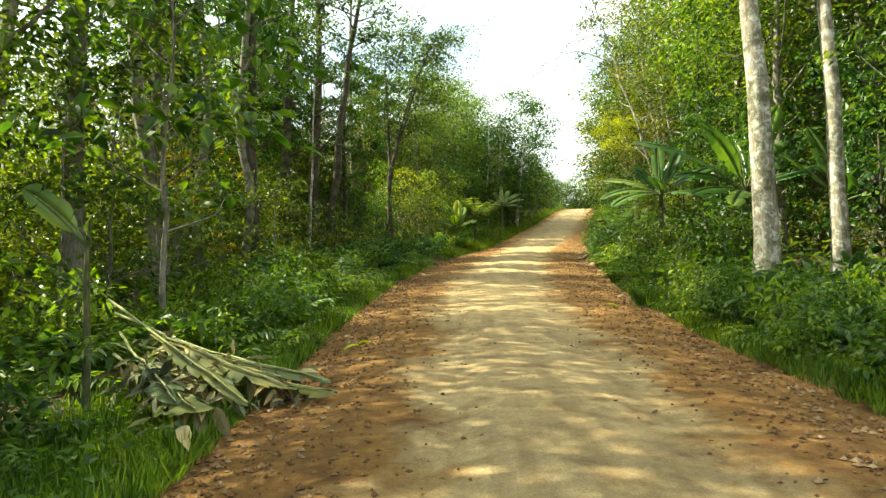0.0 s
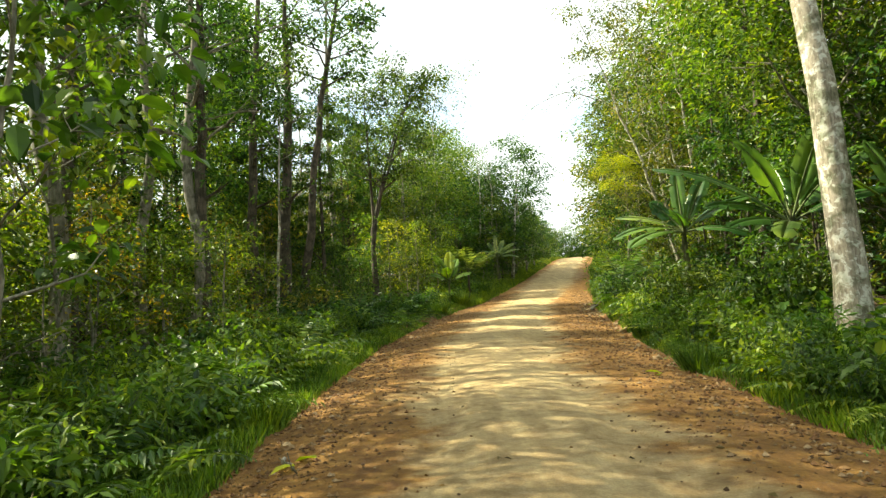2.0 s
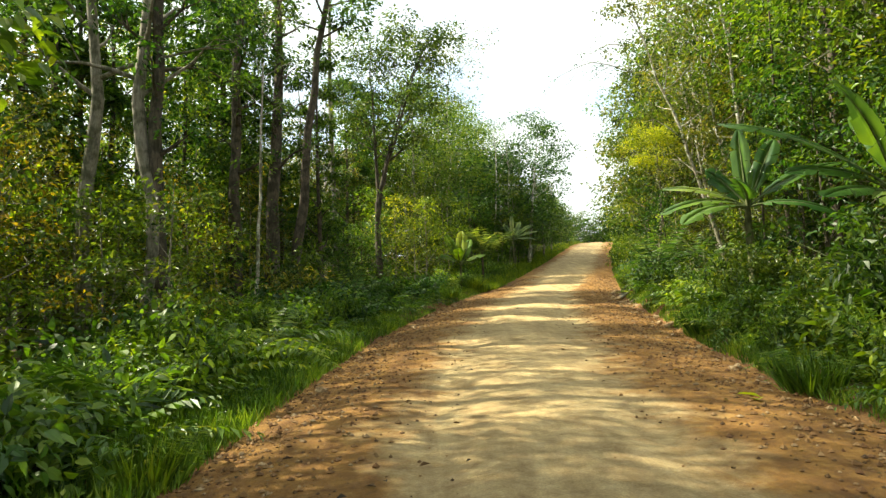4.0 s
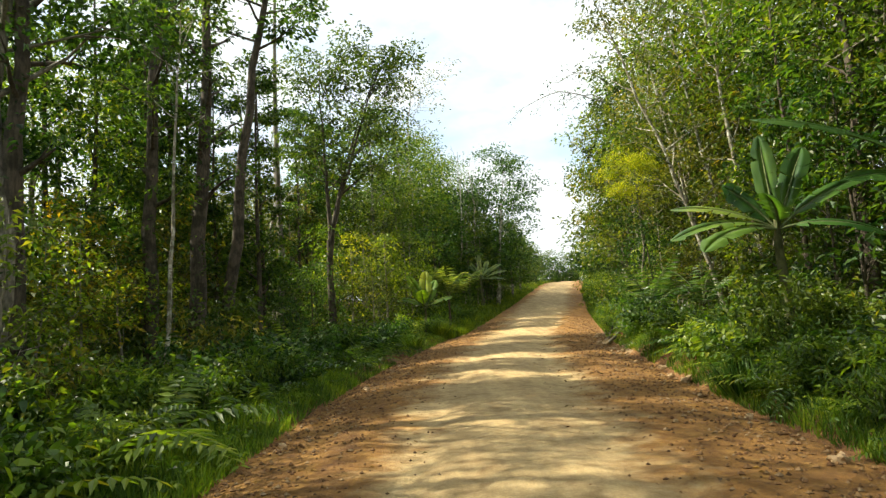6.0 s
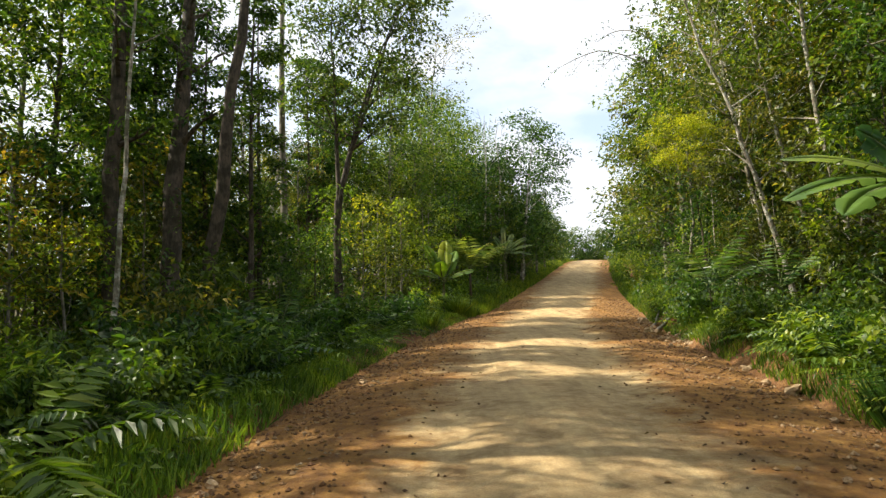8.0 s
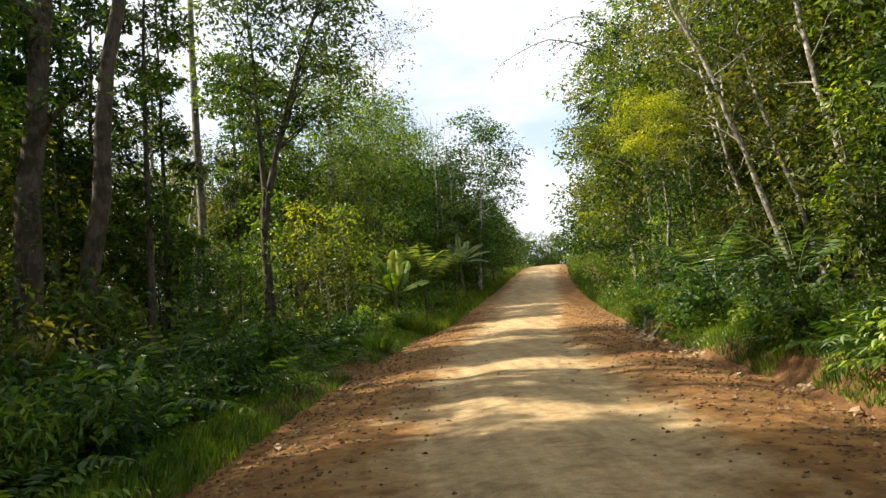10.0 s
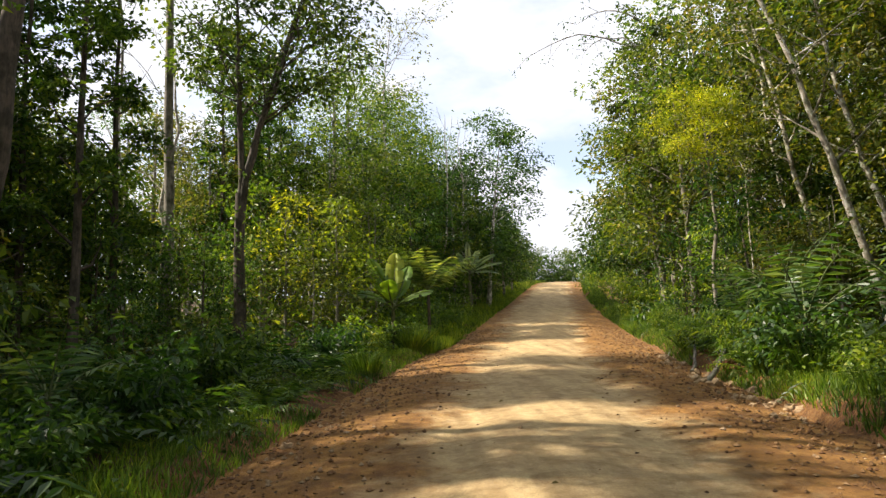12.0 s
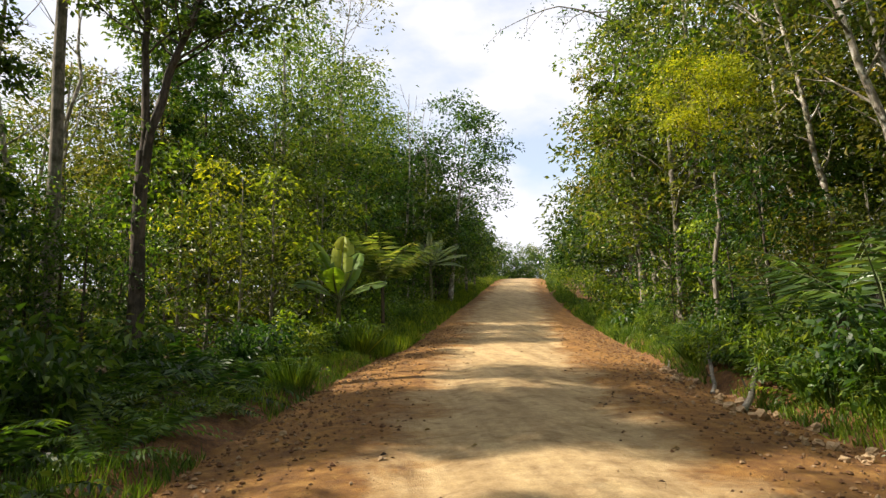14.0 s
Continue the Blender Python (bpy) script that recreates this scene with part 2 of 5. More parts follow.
CENTRE = smooth_table([(-160, -6), (-40, -0.6), (-10, 0.8), (0, 0.9), (8, 0.9), (15, 1.15), (20, 1.6), (24, 2.1), (30, 2.95), (35, 3.9), (42, 5.5), (55, 8.3), (65, 10.7),
                       (75, 13.1), (97, 19.2), (108, 23.5), (125, 34), (160, 62), (640, 500)], 2.5)
HEIGHT = smooth_table([(-160, -9), (-40, -2.4), (0, 0), (16, 1.02), (27, 1.9), (44, 3.45), (57, 4.95), (70, 6.7), (85, 9.1), (95, 10.7), (102, 11.2), (112, 11.0),
                       (140, 9.0), (200, 5.0), (640, 0.0)], 3.0)
HALF = 2.62
WIDTH = smooth_table([(-160, 2.6), (9, 2.6), (14, 2.85), (20, 3.05), (26, 3.2), (34, 3.1), (60, 3.0), (90, 2.5), (640, 2.5)], 1.5)


def road_x(y):
    return np.interp(y, *CENTRE)


def road_z(y):
    return np.interp(y, *HEIGHT)


def half(y):
    """Half the road's width: it widens up the hill."""
    return np.interp(y, *WIDTH)


def wave(x, y, k, seed):
    """Smooth rolling noise from a few sines, between about -1 and 1."""
    r = np.random.RandomState(seed)
    s = 0.0
    for i in range(5):
        a = r.uniform(0, 2 * np.pi)
        f = k * (0.6 + 0.45 * i)
        s = s + np.sin(f * (x * np.cos(a) + y * np.sin(a)) + r.uniform(0, 6.28)) / (1 + 0.5 * i)
    return s / 2.4


def ease(v):
    v = np.clip(v, 0, 1)
    return v * v * (3 - 2 * v)


def land(x, y):
    """Height of the ground: road bed, verge and bank, forest floor."""
    x, y = np.asarray(x, float), np.asarray(y, float)
    d = (x - road_x(y)) * 0.975
    z = road_z(y) - 0.17 * np.minimum(np.abs(d) / half(y), 1.25) ** 2
    right = d > 0
    out = np.abs(d) - half(y)
    bank = np.where(right, 0.14 + 0.20 * ease((y - 14) / 10) + 0.15 * np.exp(-((y - 24.5) / 4.0) ** 2), 0.10 + 0.13 * ease((y - 14) / 8))
    ragged = np.where(right, 0.13, 0.1) * (wave(y, x * 0.3, 2.1, 21) + 0.5 * wave(y, x, 5.5, 22) + 0.6)
    z = z + bank * ease((out - 0.02 - ragged) / np.where(right, 0.5, 1.1 - 0.65 * ease((y - 14) / 8))) + 0.10 * ease(out / 2.5) * wave(x, y, 1.3, 3)
    z = z + np.where(right, 0.09, -0.05) * np.clip(out - 2.5, 0, 18) + 0.5 * ease((out - 3) / 12) * wave(x, y, 0.25, 5)
    return z


def mesh_from(name, verts, faces, mat, smooth=False):
    me = bpy.data.meshes.new(name)
    verts = np.asarray(verts, np.float32).reshape(-1, 3)
    faces = np.asarray(faces, np.int32)
    n = faces.shape[1]
    me.vertices.add(len(verts))
    me.vertices.foreach_set("co", verts.ravel())
    me.loops.add(faces.size)
    me.loops.foreach_set("vertex_index", faces.ravel())
    me.polygons.add(len(faces))
    me.polygons.foreach_set("loop_start", np.arange(0, faces.size, n, dtype=np.int32))
    me.polygons.foreach_set("use_smooth", np.full(len(faces), smooth))
    me.update(calc_edges=True)
    me.materials.append(mat)
    return me


def part(name, me, parent, label=""):
    ob = new(name, me)
    ob.parent = parent
    return tagged(ob, label)


def thing(name, label, category, group="", kind=""):
    return tagged(new(name), label, category, group, kind)


class Wood:
    """Gathers tapered round stems into one mesh of quads."""

    def __init__(self):
        self.v, self.f, self.n = [], [], 0

    def tube(self, pts, radii, sides=6, seed=0, rough=0.0):
        pts = np.asarray(pts, float)
        tang = np.gradient(pts, axis=0)
        tang /= np.linalg.norm(tang, axis=1)[:, None] + 1e-9
        ref = np.array([1.0, 0.13, 0.0]) if abs(tang[0][2]) > 0.6 else np.array([0.0, 0.0, 1.0])
        a = np.cross(tang, ref)
        a /= np.linalg.norm(a, axis=1)[:, None] + 1e-9
        b = np.cross(tang, a)
        ang = np.arange(sides) * 2 * np.pi / sides
        r = np.asarray(radii, float)[:, None] * np.ones(sides)
        if rough:
            r = r * (1 + rough * np.random.RandomState(seed).uniform(-1, 1, r.shape))
        ring = pts[:, None] + r[..., None] * (np.cos(ang)[None, :, None] * a[:, None] + np.sin(ang)[None, :, None] * b[:, None])
        self.v.append(ring.reshape(-1, 3))
        i, j = np.meshgrid(np.arange(len(pts) - 1), np.arange(sides), indexing="ij")
        k = (j + 1) % sides
        q = np.stack([i * sides + j, i * sides + k, (i + 1) * sides + k, (i + 1) * sides + j], -1).reshape(-1, 4) + self.n
        self.f.append(q)
        self.n += len(pts) * sides

    def mesh(self, name, mat):
        return mesh_from(name, np.concatenate(self.v), np.concatenate(self.f), mat, True)


def unit(v):
    return v / (np.linalg.norm(v, axis=-1, keepdims=True) + 1e-9)


def leaf_blades(base, way, up, length, width, fold=0.25, widest=0.42):
    """Leaves as folded blades of two triangles on a midrib. base, way, up: n x 3; length, width: n."""
    way = unit(way)
    side = unit(np.cross(way, up))
    nor = np.cross(side, way)
    L, W = np.asarray(length)[:, None], np.asarray(width)[:, None]
    mid = base + way * L * widest
    lift = nor * W * fold
    tip = base + way * L - nor * L * 0.12
    v = np.stack([base, mid + side * W * 0.5 + lift, tip, mid - side * W * 0.5 + lift], 1).reshape(-1, 3)
    n = len(base)
    k = np.arange(n)[:, None] * 4
    f = np.concatenate([k + np.array([[0, 2, 1]]), k + np.array([[0, 3, 2]])], 1).reshape(-1, 3)
    return v, f


def pointed_blades(base, way, up, length, width, fold=0.2):
    """Leaves with a curved outline and a drawn-out tip, hollow along the middle: four triangles each."""
    way = unit(way)
    side = unit(np.cross(way, up))
    nor = np.cross(side, way)
    L, W = np.asarray(length)[:, None], np.asarray(width)[:, None]
    spots = ((0, 0), (0.25, 0.44), (0.62, 0.36), (1.0, 0), (0.62, -0.36), (0.25, -0.44))
    v = np.stack([base + way * L * a + side * W * b + nor * (abs(b) * W * fold * 2 - L * 0.16 * a * a) for a, b in spots], 1).reshape(-1, 3)
    k = np.arange(len(base))[:, None] * 6
    f = np.concatenate([k + np.array([t]) for t in ((0, 5, 1), (5, 4, 1), (4, 2, 1), (4, 3, 2))], 1).reshape(-1, 3)
    return v, f


def broad_blades(base, way, up, length, width, fold=0.18):
    """Larger leaves with a rounded outline, folded along the midrib and bent down at the tip: six triangles each."""
    way = unit(way)
    side = unit(np.cross(way, up))
    nor = np.cross(side, way)
    L, W = np.asarray(length)[:, None], np.asarray(width)[:, None]
    spots = ((0, 0), (0.24, 0.40), (0.60, 0.42), (1.0, 0), (0.60, -0.42), (0.24, -0.40), (0.30, 0), (0.64, 0))
    v = np.stack([base + way * L * a + side * W * b + nor * (abs(b) * W * fold * 2 - L * 0.22 * a * a) for a, b in spots], 1).reshape(-1, 3)
    k = np.arange(len(base))[:, None] * 8
    tri = ((0, 6, 1), (6, 7, 2), (6, 2, 1), (7, 3, 2), (0, 5, 6), (5, 4, 6), (4, 7, 6), (4, 3, 7))
    f = np.concatenate([k + np.array([t]) for t in tri], 1).reshape(-1, 3)
    return v, f


def crown_leaves(rng, centres, per, spread, size, droop=0.35, flat=0.62, slim=0.45, blade=leaf_blades):
    """Foliage in domed clumps: most leaves on the upper shell of each clump, facing out and up, few inside."""
    centres = np.asarray(centres, float)
    big = spread * rng.uniform(0.5, 1.5, len(centres))
    count = np.maximum(6, (per * (big / np.mean(spread)) ** 1.7).astype(int))
    c, sp = np.repeat(centres, count, 0), np.repeat(big, count)[:, None]
    n = len(c)
    d = rng.normal(0, 1, (n, 3))
    d[:, 2] = np.where(d[:, 2] < -0.3, -d[:, 2] * 0.7, d[:, 2])
    d = unit(d)
    ragged = 1 + 0.28 * rng.normal(0, 1, (n, 1)) * (rng.uniform(0, 1, (n, 1)) < 0.35)
    off = d * sp * rng.uniform(0.25, 1.0, (n, 1)) ** 0.35 * ragged * np.array([1, 1, flat])
    way = d * np.array([1, 1, 0.25]) + rng.normal(0, 0.5, (n, 3)) + np.array([0, 0, -droop])
    up = d * 0.55 + np.array([0, 0, 0.75]) + rng.normal(0, 0.4, (n, 3))
    L = size * rng.uniform(0.6, 1.35, n)
    return blade(c + off, way, up, L, L * slim * rng.uniform(0.8, 1.2, n))


def clump_leaves(rng, centres, per, spread, size, droop=0.35, flat=0.75, slim=0.45, blade=leaf_blades):
    """Leaves round the twig ends: in tufts, drooping outwards."""
    centres = np.asarray(centres, float)
    n = len(centres) * per
    c = np.repeat(centres, per, 0)
    sp = np.repeat(spread * rng.uniform(0.55, 1.35, len(centres)), per)[:, None]
    off = unit(rng.normal(0, 1, (n, 3))) * rng.uniform(0, 1, (n, 1)) ** 0.45 * np.array([1, 1, flat]) * sp
    base = c + off
    way = unit(off) * 0.8 + rng.normal(0, 0.55, (n, 3)) + np.array([0, 0, -droop])
    up = np.array([0, 0, 1.0]) + rng.normal(0, 0.45, (n, 3))
    L = size * rng.uniform(0.6, 1.35, n)
    return blade(base, way, up, L, L * slim * rng.uniform(0.8, 1.2, n))


def grow(rng, h, r, base=0.3, spread=2.5, limbs=12, twigs=4, per=45, leaf=0.17, tuft=0.5, droop=0.35, lean=(0, 0), wiggle=0.25, rise=0.5, slim=0.56,
         shape="round", bare=False, sides=8, blade=leaf_blades):
    """A tree: tapered trunk, limbs, twigs and tufts of leaves. Returns the wood and the leaf arrays."""
    wood = Wood()
    n = 14
    u = np.linspace(0, 1, n)
    ax = np.cumsum(rng.normal(0, wiggle * h / n * 0.35, (n, 2)), 0)
    ax -= ax[0]
    pts = np.stack([ax[:, 0] + lean[0] * u ** 1.2, ax[:, 1] + lean[1] * u ** 1.2, u * h], 1)
    pts[0, 2] = -0.3
    rad = r * (1.0 - 0.86 * u ** 1.1)
    rad[0] *= 1.3
    wood.tube(pts, rad, sides, int(rng.randint(1 << 30)), 0.07)
    tufts = [pts[-1], pts[-2] + rng.normal(0, 0.2, 3)]

    def along(p, t):
        i = t * (len(p) - 1)
        k = min(int(i), len(p) - 2)
        return p[k] + (p[k + 1] - p[k]) * (i - k)

    for i in range(limbs):
        t = base + (0.97 - base) * (i + rng.uniform(0.1, 0.9)) / limbs
        s = along(pts, t)
        az = i * 2.4 + rng.uniform(-0.5, 0.5)
        w = (t - base) / (1 - base)
        prof = {"round": 0.45 + 0.75 * math.sin(math.pi * min(1, 0.15 + 0.8 * w)), "top": 0.35 + 0.8 * w * (1.25 - w), "column": 0.75, "cone": 1.1 - 0.7 * w}[shape]
        ln = spread * prof * rng.uniform(0.65, 1.25)
        el = rise * rng.uniform(0.5, 1.4) + 0.25 * w
        q = np.linspace(0, 1, 6)[:, None]
        out = np.array([math.cos(az) * math.cos(el), math.sin(az) * math.cos(el), math.sin(el)])
        lp = s + q * out * ln + np.array([0, 0, 1.0]) * (q ** 2) * ln * rng.uniform(-0.12, 0.28) + np.cumsum(rng.normal(0, 0.035 * ln, (6, 3)), 0) * q
        r0 = max(0.012, r * (1 - 0.85 * t) * 0.5)
        if sides > 4:
            wood.tube(lp, np.linspace(r0, 0.008, 6), 5 if sides > 6 else 4)
        else:
            wood.tube(lp[[0, 2, 5]], [r0, r0 * 0.6 + 0.003, 0.008], 3)
        tufts.append(lp[-1])
        for j in range(twigs):
            tt = rng.uniform(0.35, 0.95)
            ts = along(lp, tt)
            a2 = az + rng.uniform(0.4, 1.2) * rng.choice([-1, 1])
            l2 = ln * rng.uniform(0.22, 0.5)
            e2 = rng.uniform(-0.15, 0.8)
            o2 = np.array([math.cos(a2) * math.cos(e2), math.sin(a2) * math.cos(e2), math.sin(e2)])
            tp = ts + np.linspace(0, 1, 3)[:, None] * o2 * l2
            tp[1] += rng.normal(0, 0.05 * l2, 3)
            wood.tube(tp, [r0 * 0.4 + 0.004, r0 * 0.25 + 0.003, 0.004], 3)
            tufts.append(tp[-1])
    leaves = None if bare else crown_leaves(rng, tufts, per, tuft, leaf, droop, 0.62, slim, blade)
    return wood, leaves


def dome(rng, h, r, low, wide, lobes=8, clumps=9, per=55, leaf=0.15, lean=(0, 0), slim=0.5, droop=0.3, sides=7):
    """A full-crowned tree: lobes round the trunk from the height low to the top, each built of leafy clumps, with dark hollows between."""
    wood, spots, sizes = Wood(), [], []
    u = np.linspace(0, 1, 9)
    ax = np.cumsum(rng.normal(0, 0.03 * h / 9, (9, 2)), 0)
    pts = np.stack([ax[:, 0] + lean[0] * u, ax[:, 1] + lean[1] * u, u * h * 0.86], 1)
    pts[0] = (0, 0, -0.3)
    rad = r * (1 - 0.85 * u)
    rad[0] *= 1.3
    wood.tube(pts, rad, sides, int(rng.randint(1 << 30)), 0.07)
    for i in range(lobes):
        t = (i + rng.uniform(0.0, 0.8)) / lobes
        z = low + (h - low) * (0.14 + 0.72 * t)
        big = wide * rng.uniform(0.40, 0.60) * (1.05 - 0.25 * t)
        az, ring = i * 2.4 + rng.uniform(-0.5, 0.5), wide * 0.62 * math.sin(math.pi * (0.28 + 0.64 * t)) * rng.uniform(0.75, 1.15)
        k = min(8.0, z / (h * 0.86) * 8)
        stem = np.array([np.interp(k, range(9), pts[:, a]) for a in range(3)])
        c = np.array([stem[0] + math.cos(az) * ring, stem[1] + math.sin(az) * ring, z])
        foot = stem - np.array([0, 0, min(z * 0.4, 0.7 * ring + 0.2)])
        mid = (foot + c) / 2 + rng.normal(0, 0.06 * ring + 0.02, 3)
        r0 = max(0.012, r * (1 - 0.8 * k / 8) * 0.5)
        wood.tube([foot, mid, c], [r0, r0 * 0.7, r0 * 0.4], 4 if sides > 4 else 3)
        for j in range(clumps):
            d = unit(rng.normal(0, 1, 3) + np.array([math.cos(az), math.sin(az), 0.5]) * 0.55)
            p = c + d * big * rng.uniform(0.55, 0.95) * np.array([1, 1, 0.8])
            spots.append(p)
            sizes.append(big * rng.uniform(0.42, 0.68))
            if j % 3 == 0:
                wood.tube([c, (c + p) / 2 + rng.normal(0, 0.04, 3), p], [r0 * 0.4, r0 * 0.25 + 0.003, 0.005], 3)
    return wood, crown_leaves(rng, spots, per, np.array(sizes), leaf, droop, 0.7, slim)


def tree_thing(name, label, bark, leafmat, seed, group="forest trees", category="tree", **kw):
    rng = np.random.RandomState(seed)
    wood, leaves = (dome if "wide" in kw else grow)(rng, **kw)
    t = thing(name, label, category, group)
    part("trunk", wood.mesh("trunk", bark), t)
    if leaves:
        part("crown", mesh_from("crown", *leaves, leafmat), t)
    return t


class Stock:
    """A plant that is built once; the first call sets it down, the later ones set down copies."""

    def __init__(self, ob):
        self.ob, self.used = ob, False

    def put(self, x, y, turn=0.0, size=1.0, sink=0.0, tilt=(0, 0)):
        m = pose(x, y, float(land(x, y)) - sink, tilt[0], tilt[1], turn)
        if not self.used:
            self.used = True
            self.ob.matrix_basis = m
            return self.ob
        return copy_thing(self.ob, m @ Matrix.Scale(size, 4))


# ---- ground and road ----
def sheet(name, xs, ys, height, mat, edge=None):
    gx, gy = np.meshgrid(xs, ys)
    if edge is not None:
        gx = gx * half(gy) / HALF + road_x(gy)
    gz = height(gx, gy)
    v = np.stack([gx, gy, gz], -1).reshape(-1, 3)
    i, j = np.meshgrid(np.arange(len(ys) - 1), np.arange(len(xs) - 1), indexing="ij")
    w = len(xs)
    f = np.stack([i * w + j, i * w + j + 1, (i + 1) * w + j + 1, (i + 1) * w + j], -1).reshape(-1, 4)
    me = mesh_from(name, v, f, mat, True)
    if edge is not None:
        lay = me.attributes.new("edge", "FLOAT", "POINT")
        pale = 1 - 0.3 * ease((gy - 36) / 26)
        lay.data.foreach_set("value", (np.abs(np.tile(np.asarray(xs), len(ys)) / edge) * pale.ravel()).astype(np.float32))
    return new(name, me)


def ground_height(x, y):
    d = np.abs(x - road_x(y)) * 0.975
    return land(x, y) - 0.25 * ease((half(y) + 0.15 - d) / 0.5)


far_u = np.concatenate([-np.geomspace(600, 34, 14), np.arange(-32, -5, 0.9), np.arange(-4.8, -2, 0.16), np.linspace(-1.8, 1.8, 5), np.arange(2.0, 5, 0.14), np.arange(5.4, 46, 0.9), np.geomspace(48, 700, 14)])
far_y = np.concatenate([-np.geomspace(150, 12, 10), np.arange(-10, 2, 0.8), np.arange(2, 60, 0.3), np.arange(60, 118, 0.8), np.geomspace(120, 620, 16)])
ground = sheet("ground", far_u, far_y, ground_height, SOIL, edge=HALF)
tagged(ground, "brown forest soil with leaf litter and banks beside the road", "ground", kind="structure")


def road_height(x, y):
    d = (x - road_x(y)) * 0.975 * HALF / half(y)
    z = road_z(y) - 0.17 * np.minimum(np.abs(d) / HALF, 1.25) ** 2
    z = z + 0.012 * wave(x, y, 2.2, 11) + 0.010 * wave(x, y * 0.5, 5.0, 12)
    z = z - 0.035 * np.exp(-((np.abs(d) - 0.85) / 0.3) ** 2) + 0.02 * np.exp(-((np.abs(d) - 1.75) / 0.4) ** 2)
    z = z + 0.02 * ease((np.abs(d) - 1.3) / 1.0) * wave(x, y, 9.0, 13)
    return z - 0.22 * ease((np.abs(d) - HALF - 0.15) / 0.3)


road_u = np.concatenate([np.linspace(-HALF - 0.45, -1.2, 30), np.linspace(-1.1, 1.1, 26), np.linspace(1.2, HALF + 0.45, 30)])
road_y = np.concatenate([np.arange(-60, 2, 1.0), np.arange(2, 50, 0.13), np.arange(50, 130, 0.5), np.arange(130, 400, 5.0)])
road = sheet("road", road_u, road_y, road_height, LATERITE, edge=HALF)
tagged(road, "unpaved laterite road with pale packed gravel and orange edges", "road", kind="structure")

# ---- trees ----

TALL_PALE = Stock(tree_thing("tall_tree", "tall slender forest tree with pale blotched bark and open crown", BARK_PALE, LEAF_MID, 11,
                             h=17, r=0.17, base=0.5, spread=2.6, limbs=14, twigs=2, per=62, leaf=0.16, tuft=0.75, shape="round"))
TALL_GREY = Stock(tree_thing("tall_tree", "tall forest tree with grey bark and ragged dark green crown", BARK_GREY, LEAF_DEEP, 12,
                             h=15, r=0.19, base=0.36, spread=2.9, limbs=16, twigs=2, per=62, leaf=0.16, tuft=0.8, shape="round"))
TALL_DARK = Stock(tree_thing("tall_tree", "tall forest tree with dark creeper-covered trunk and thin crown", BARK_DARK, LEAF_DEEP, 13,
                             h=16, r=0.21, base=0.22, spread=2.0, limbs=21, twigs=2, per=40, leaf=0.15, tuft=0.6, shape="column"))
MID_ROUND = Stock(tree_thing("roadside_tree", "full-crowned roadside tree with dense green foliage in rounded clumps", BARK_GREY, LEAF_MID, 14,
                             h=9.5, r=0.13, low=0.8, wide=2.7, lobes=12, clumps=9, per=40, leaf=0.17))
MID_OLIVE = Stock(tree_thing("roadside_tree", "tall full-crowned roadside tree with olive sunlit foliage", BARK_GREY, LEAF_OLIVE, 15,
                             h=11.0, r=0.14, low=1.2, wide=2.4, lobes=13, clumps=9, per=38, leaf=0.162))
SHADE_TREE = Stock(tree_thing("forest_tree", "broad forest tree with dense green crown over a bare stem", BARK_GREY, LEAF_HERB, 26,
                              h=13.0, r=0.18, low=4.0, wide=3.3, lobes=12, clumps=9, per=42, leaf=0.17))
# Added tree, set where its shadow is wanted.
SHADE_COLUMN = Stock(tree_thing("forest_tree", "slim forest tree with narrow dense dark crown, added for its shade", BARK_DARK, LEAF_DEEP, 27,
                          h=13.5, r=0.11, low=1.4, wide=1.15, lobes=15, clumps=6, per=40, leaf=0.16))
FAR_ROUND = Stock(tree_thing("roadside_tree", "dense dark green domed tree further up the hill", BARK_GREY, LEAF_DEEP, 23,
                             h=9.0, r=0.13, low=0.5, wide=3.1, lobes=11, clumps=8, per=33, leaf=0.25))
FAR_OLIVE = Stock(tree_thing("roadside_tree", "dense green domed tree further up the hill", BARK_GREY, LEAF_MID, 24,
                             h=9.6, r=0.13, low=0.6, wide=2.9, lobes=11, clumps=8, per=33, leaf=0.24))
MID_SPARSE = Stock(tree_thing("roadside_tree", "slim roadside tree with pale stem and light foliage", BARK_PALE, LEAF_OLIVE, 16,
                              h=12.5, r=0.09, base=0.25, spread=1.9, limbs=16, twigs=2, per=48, leaf=0.15, tuft=0.6, shape="column", rise=0.9, wiggle=0.5))
BUSHY = Stock(tree_thing("understorey_tree", "low dense understorey tree leafy to the ground", BARK_GREY, LEAF_MID, 20, group="understorey trees",
                         h=5.2, r=0.06, low=0.1, wide=1.7, lobes=8, clumps=6, per=21, leaf=0.165, sides=4))
BUSHY_DEEP = Stock(tree_thing("understorey_tree", "low dark understorey tree leafy to the ground", BARK_DARK, LEAF_DEEP, 21, group="understorey trees",
                              h=6.0, r=0.06, low=0.1, wide=1.55, lobes=9, clumps=6, per=20, leaf=0.165, sides=4))
BUSHY_OLIVE = Stock(tree_thing("understorey_tree", "low olive understorey tree leafy to the ground", BARK_GREY, LEAF_OLIVE, 22, group="understorey trees",
                               h=4.8, r=0.06, low=0.1, wide=1.6, lobes=8, clumps=6, per=21, leaf=0.155, sides=4))
BUSHY_LIME = Stock(tree_thing("understorey_tree", "light lime-green understorey tree leafy to the ground", BARK_GREY, LEAF_LIME, 25, group="understorey trees",
                              h=5.2, r=0.06, low=0.1, wide=1.6, lobes=8, clumps=6, per=21, leaf=0.15, sides=4))
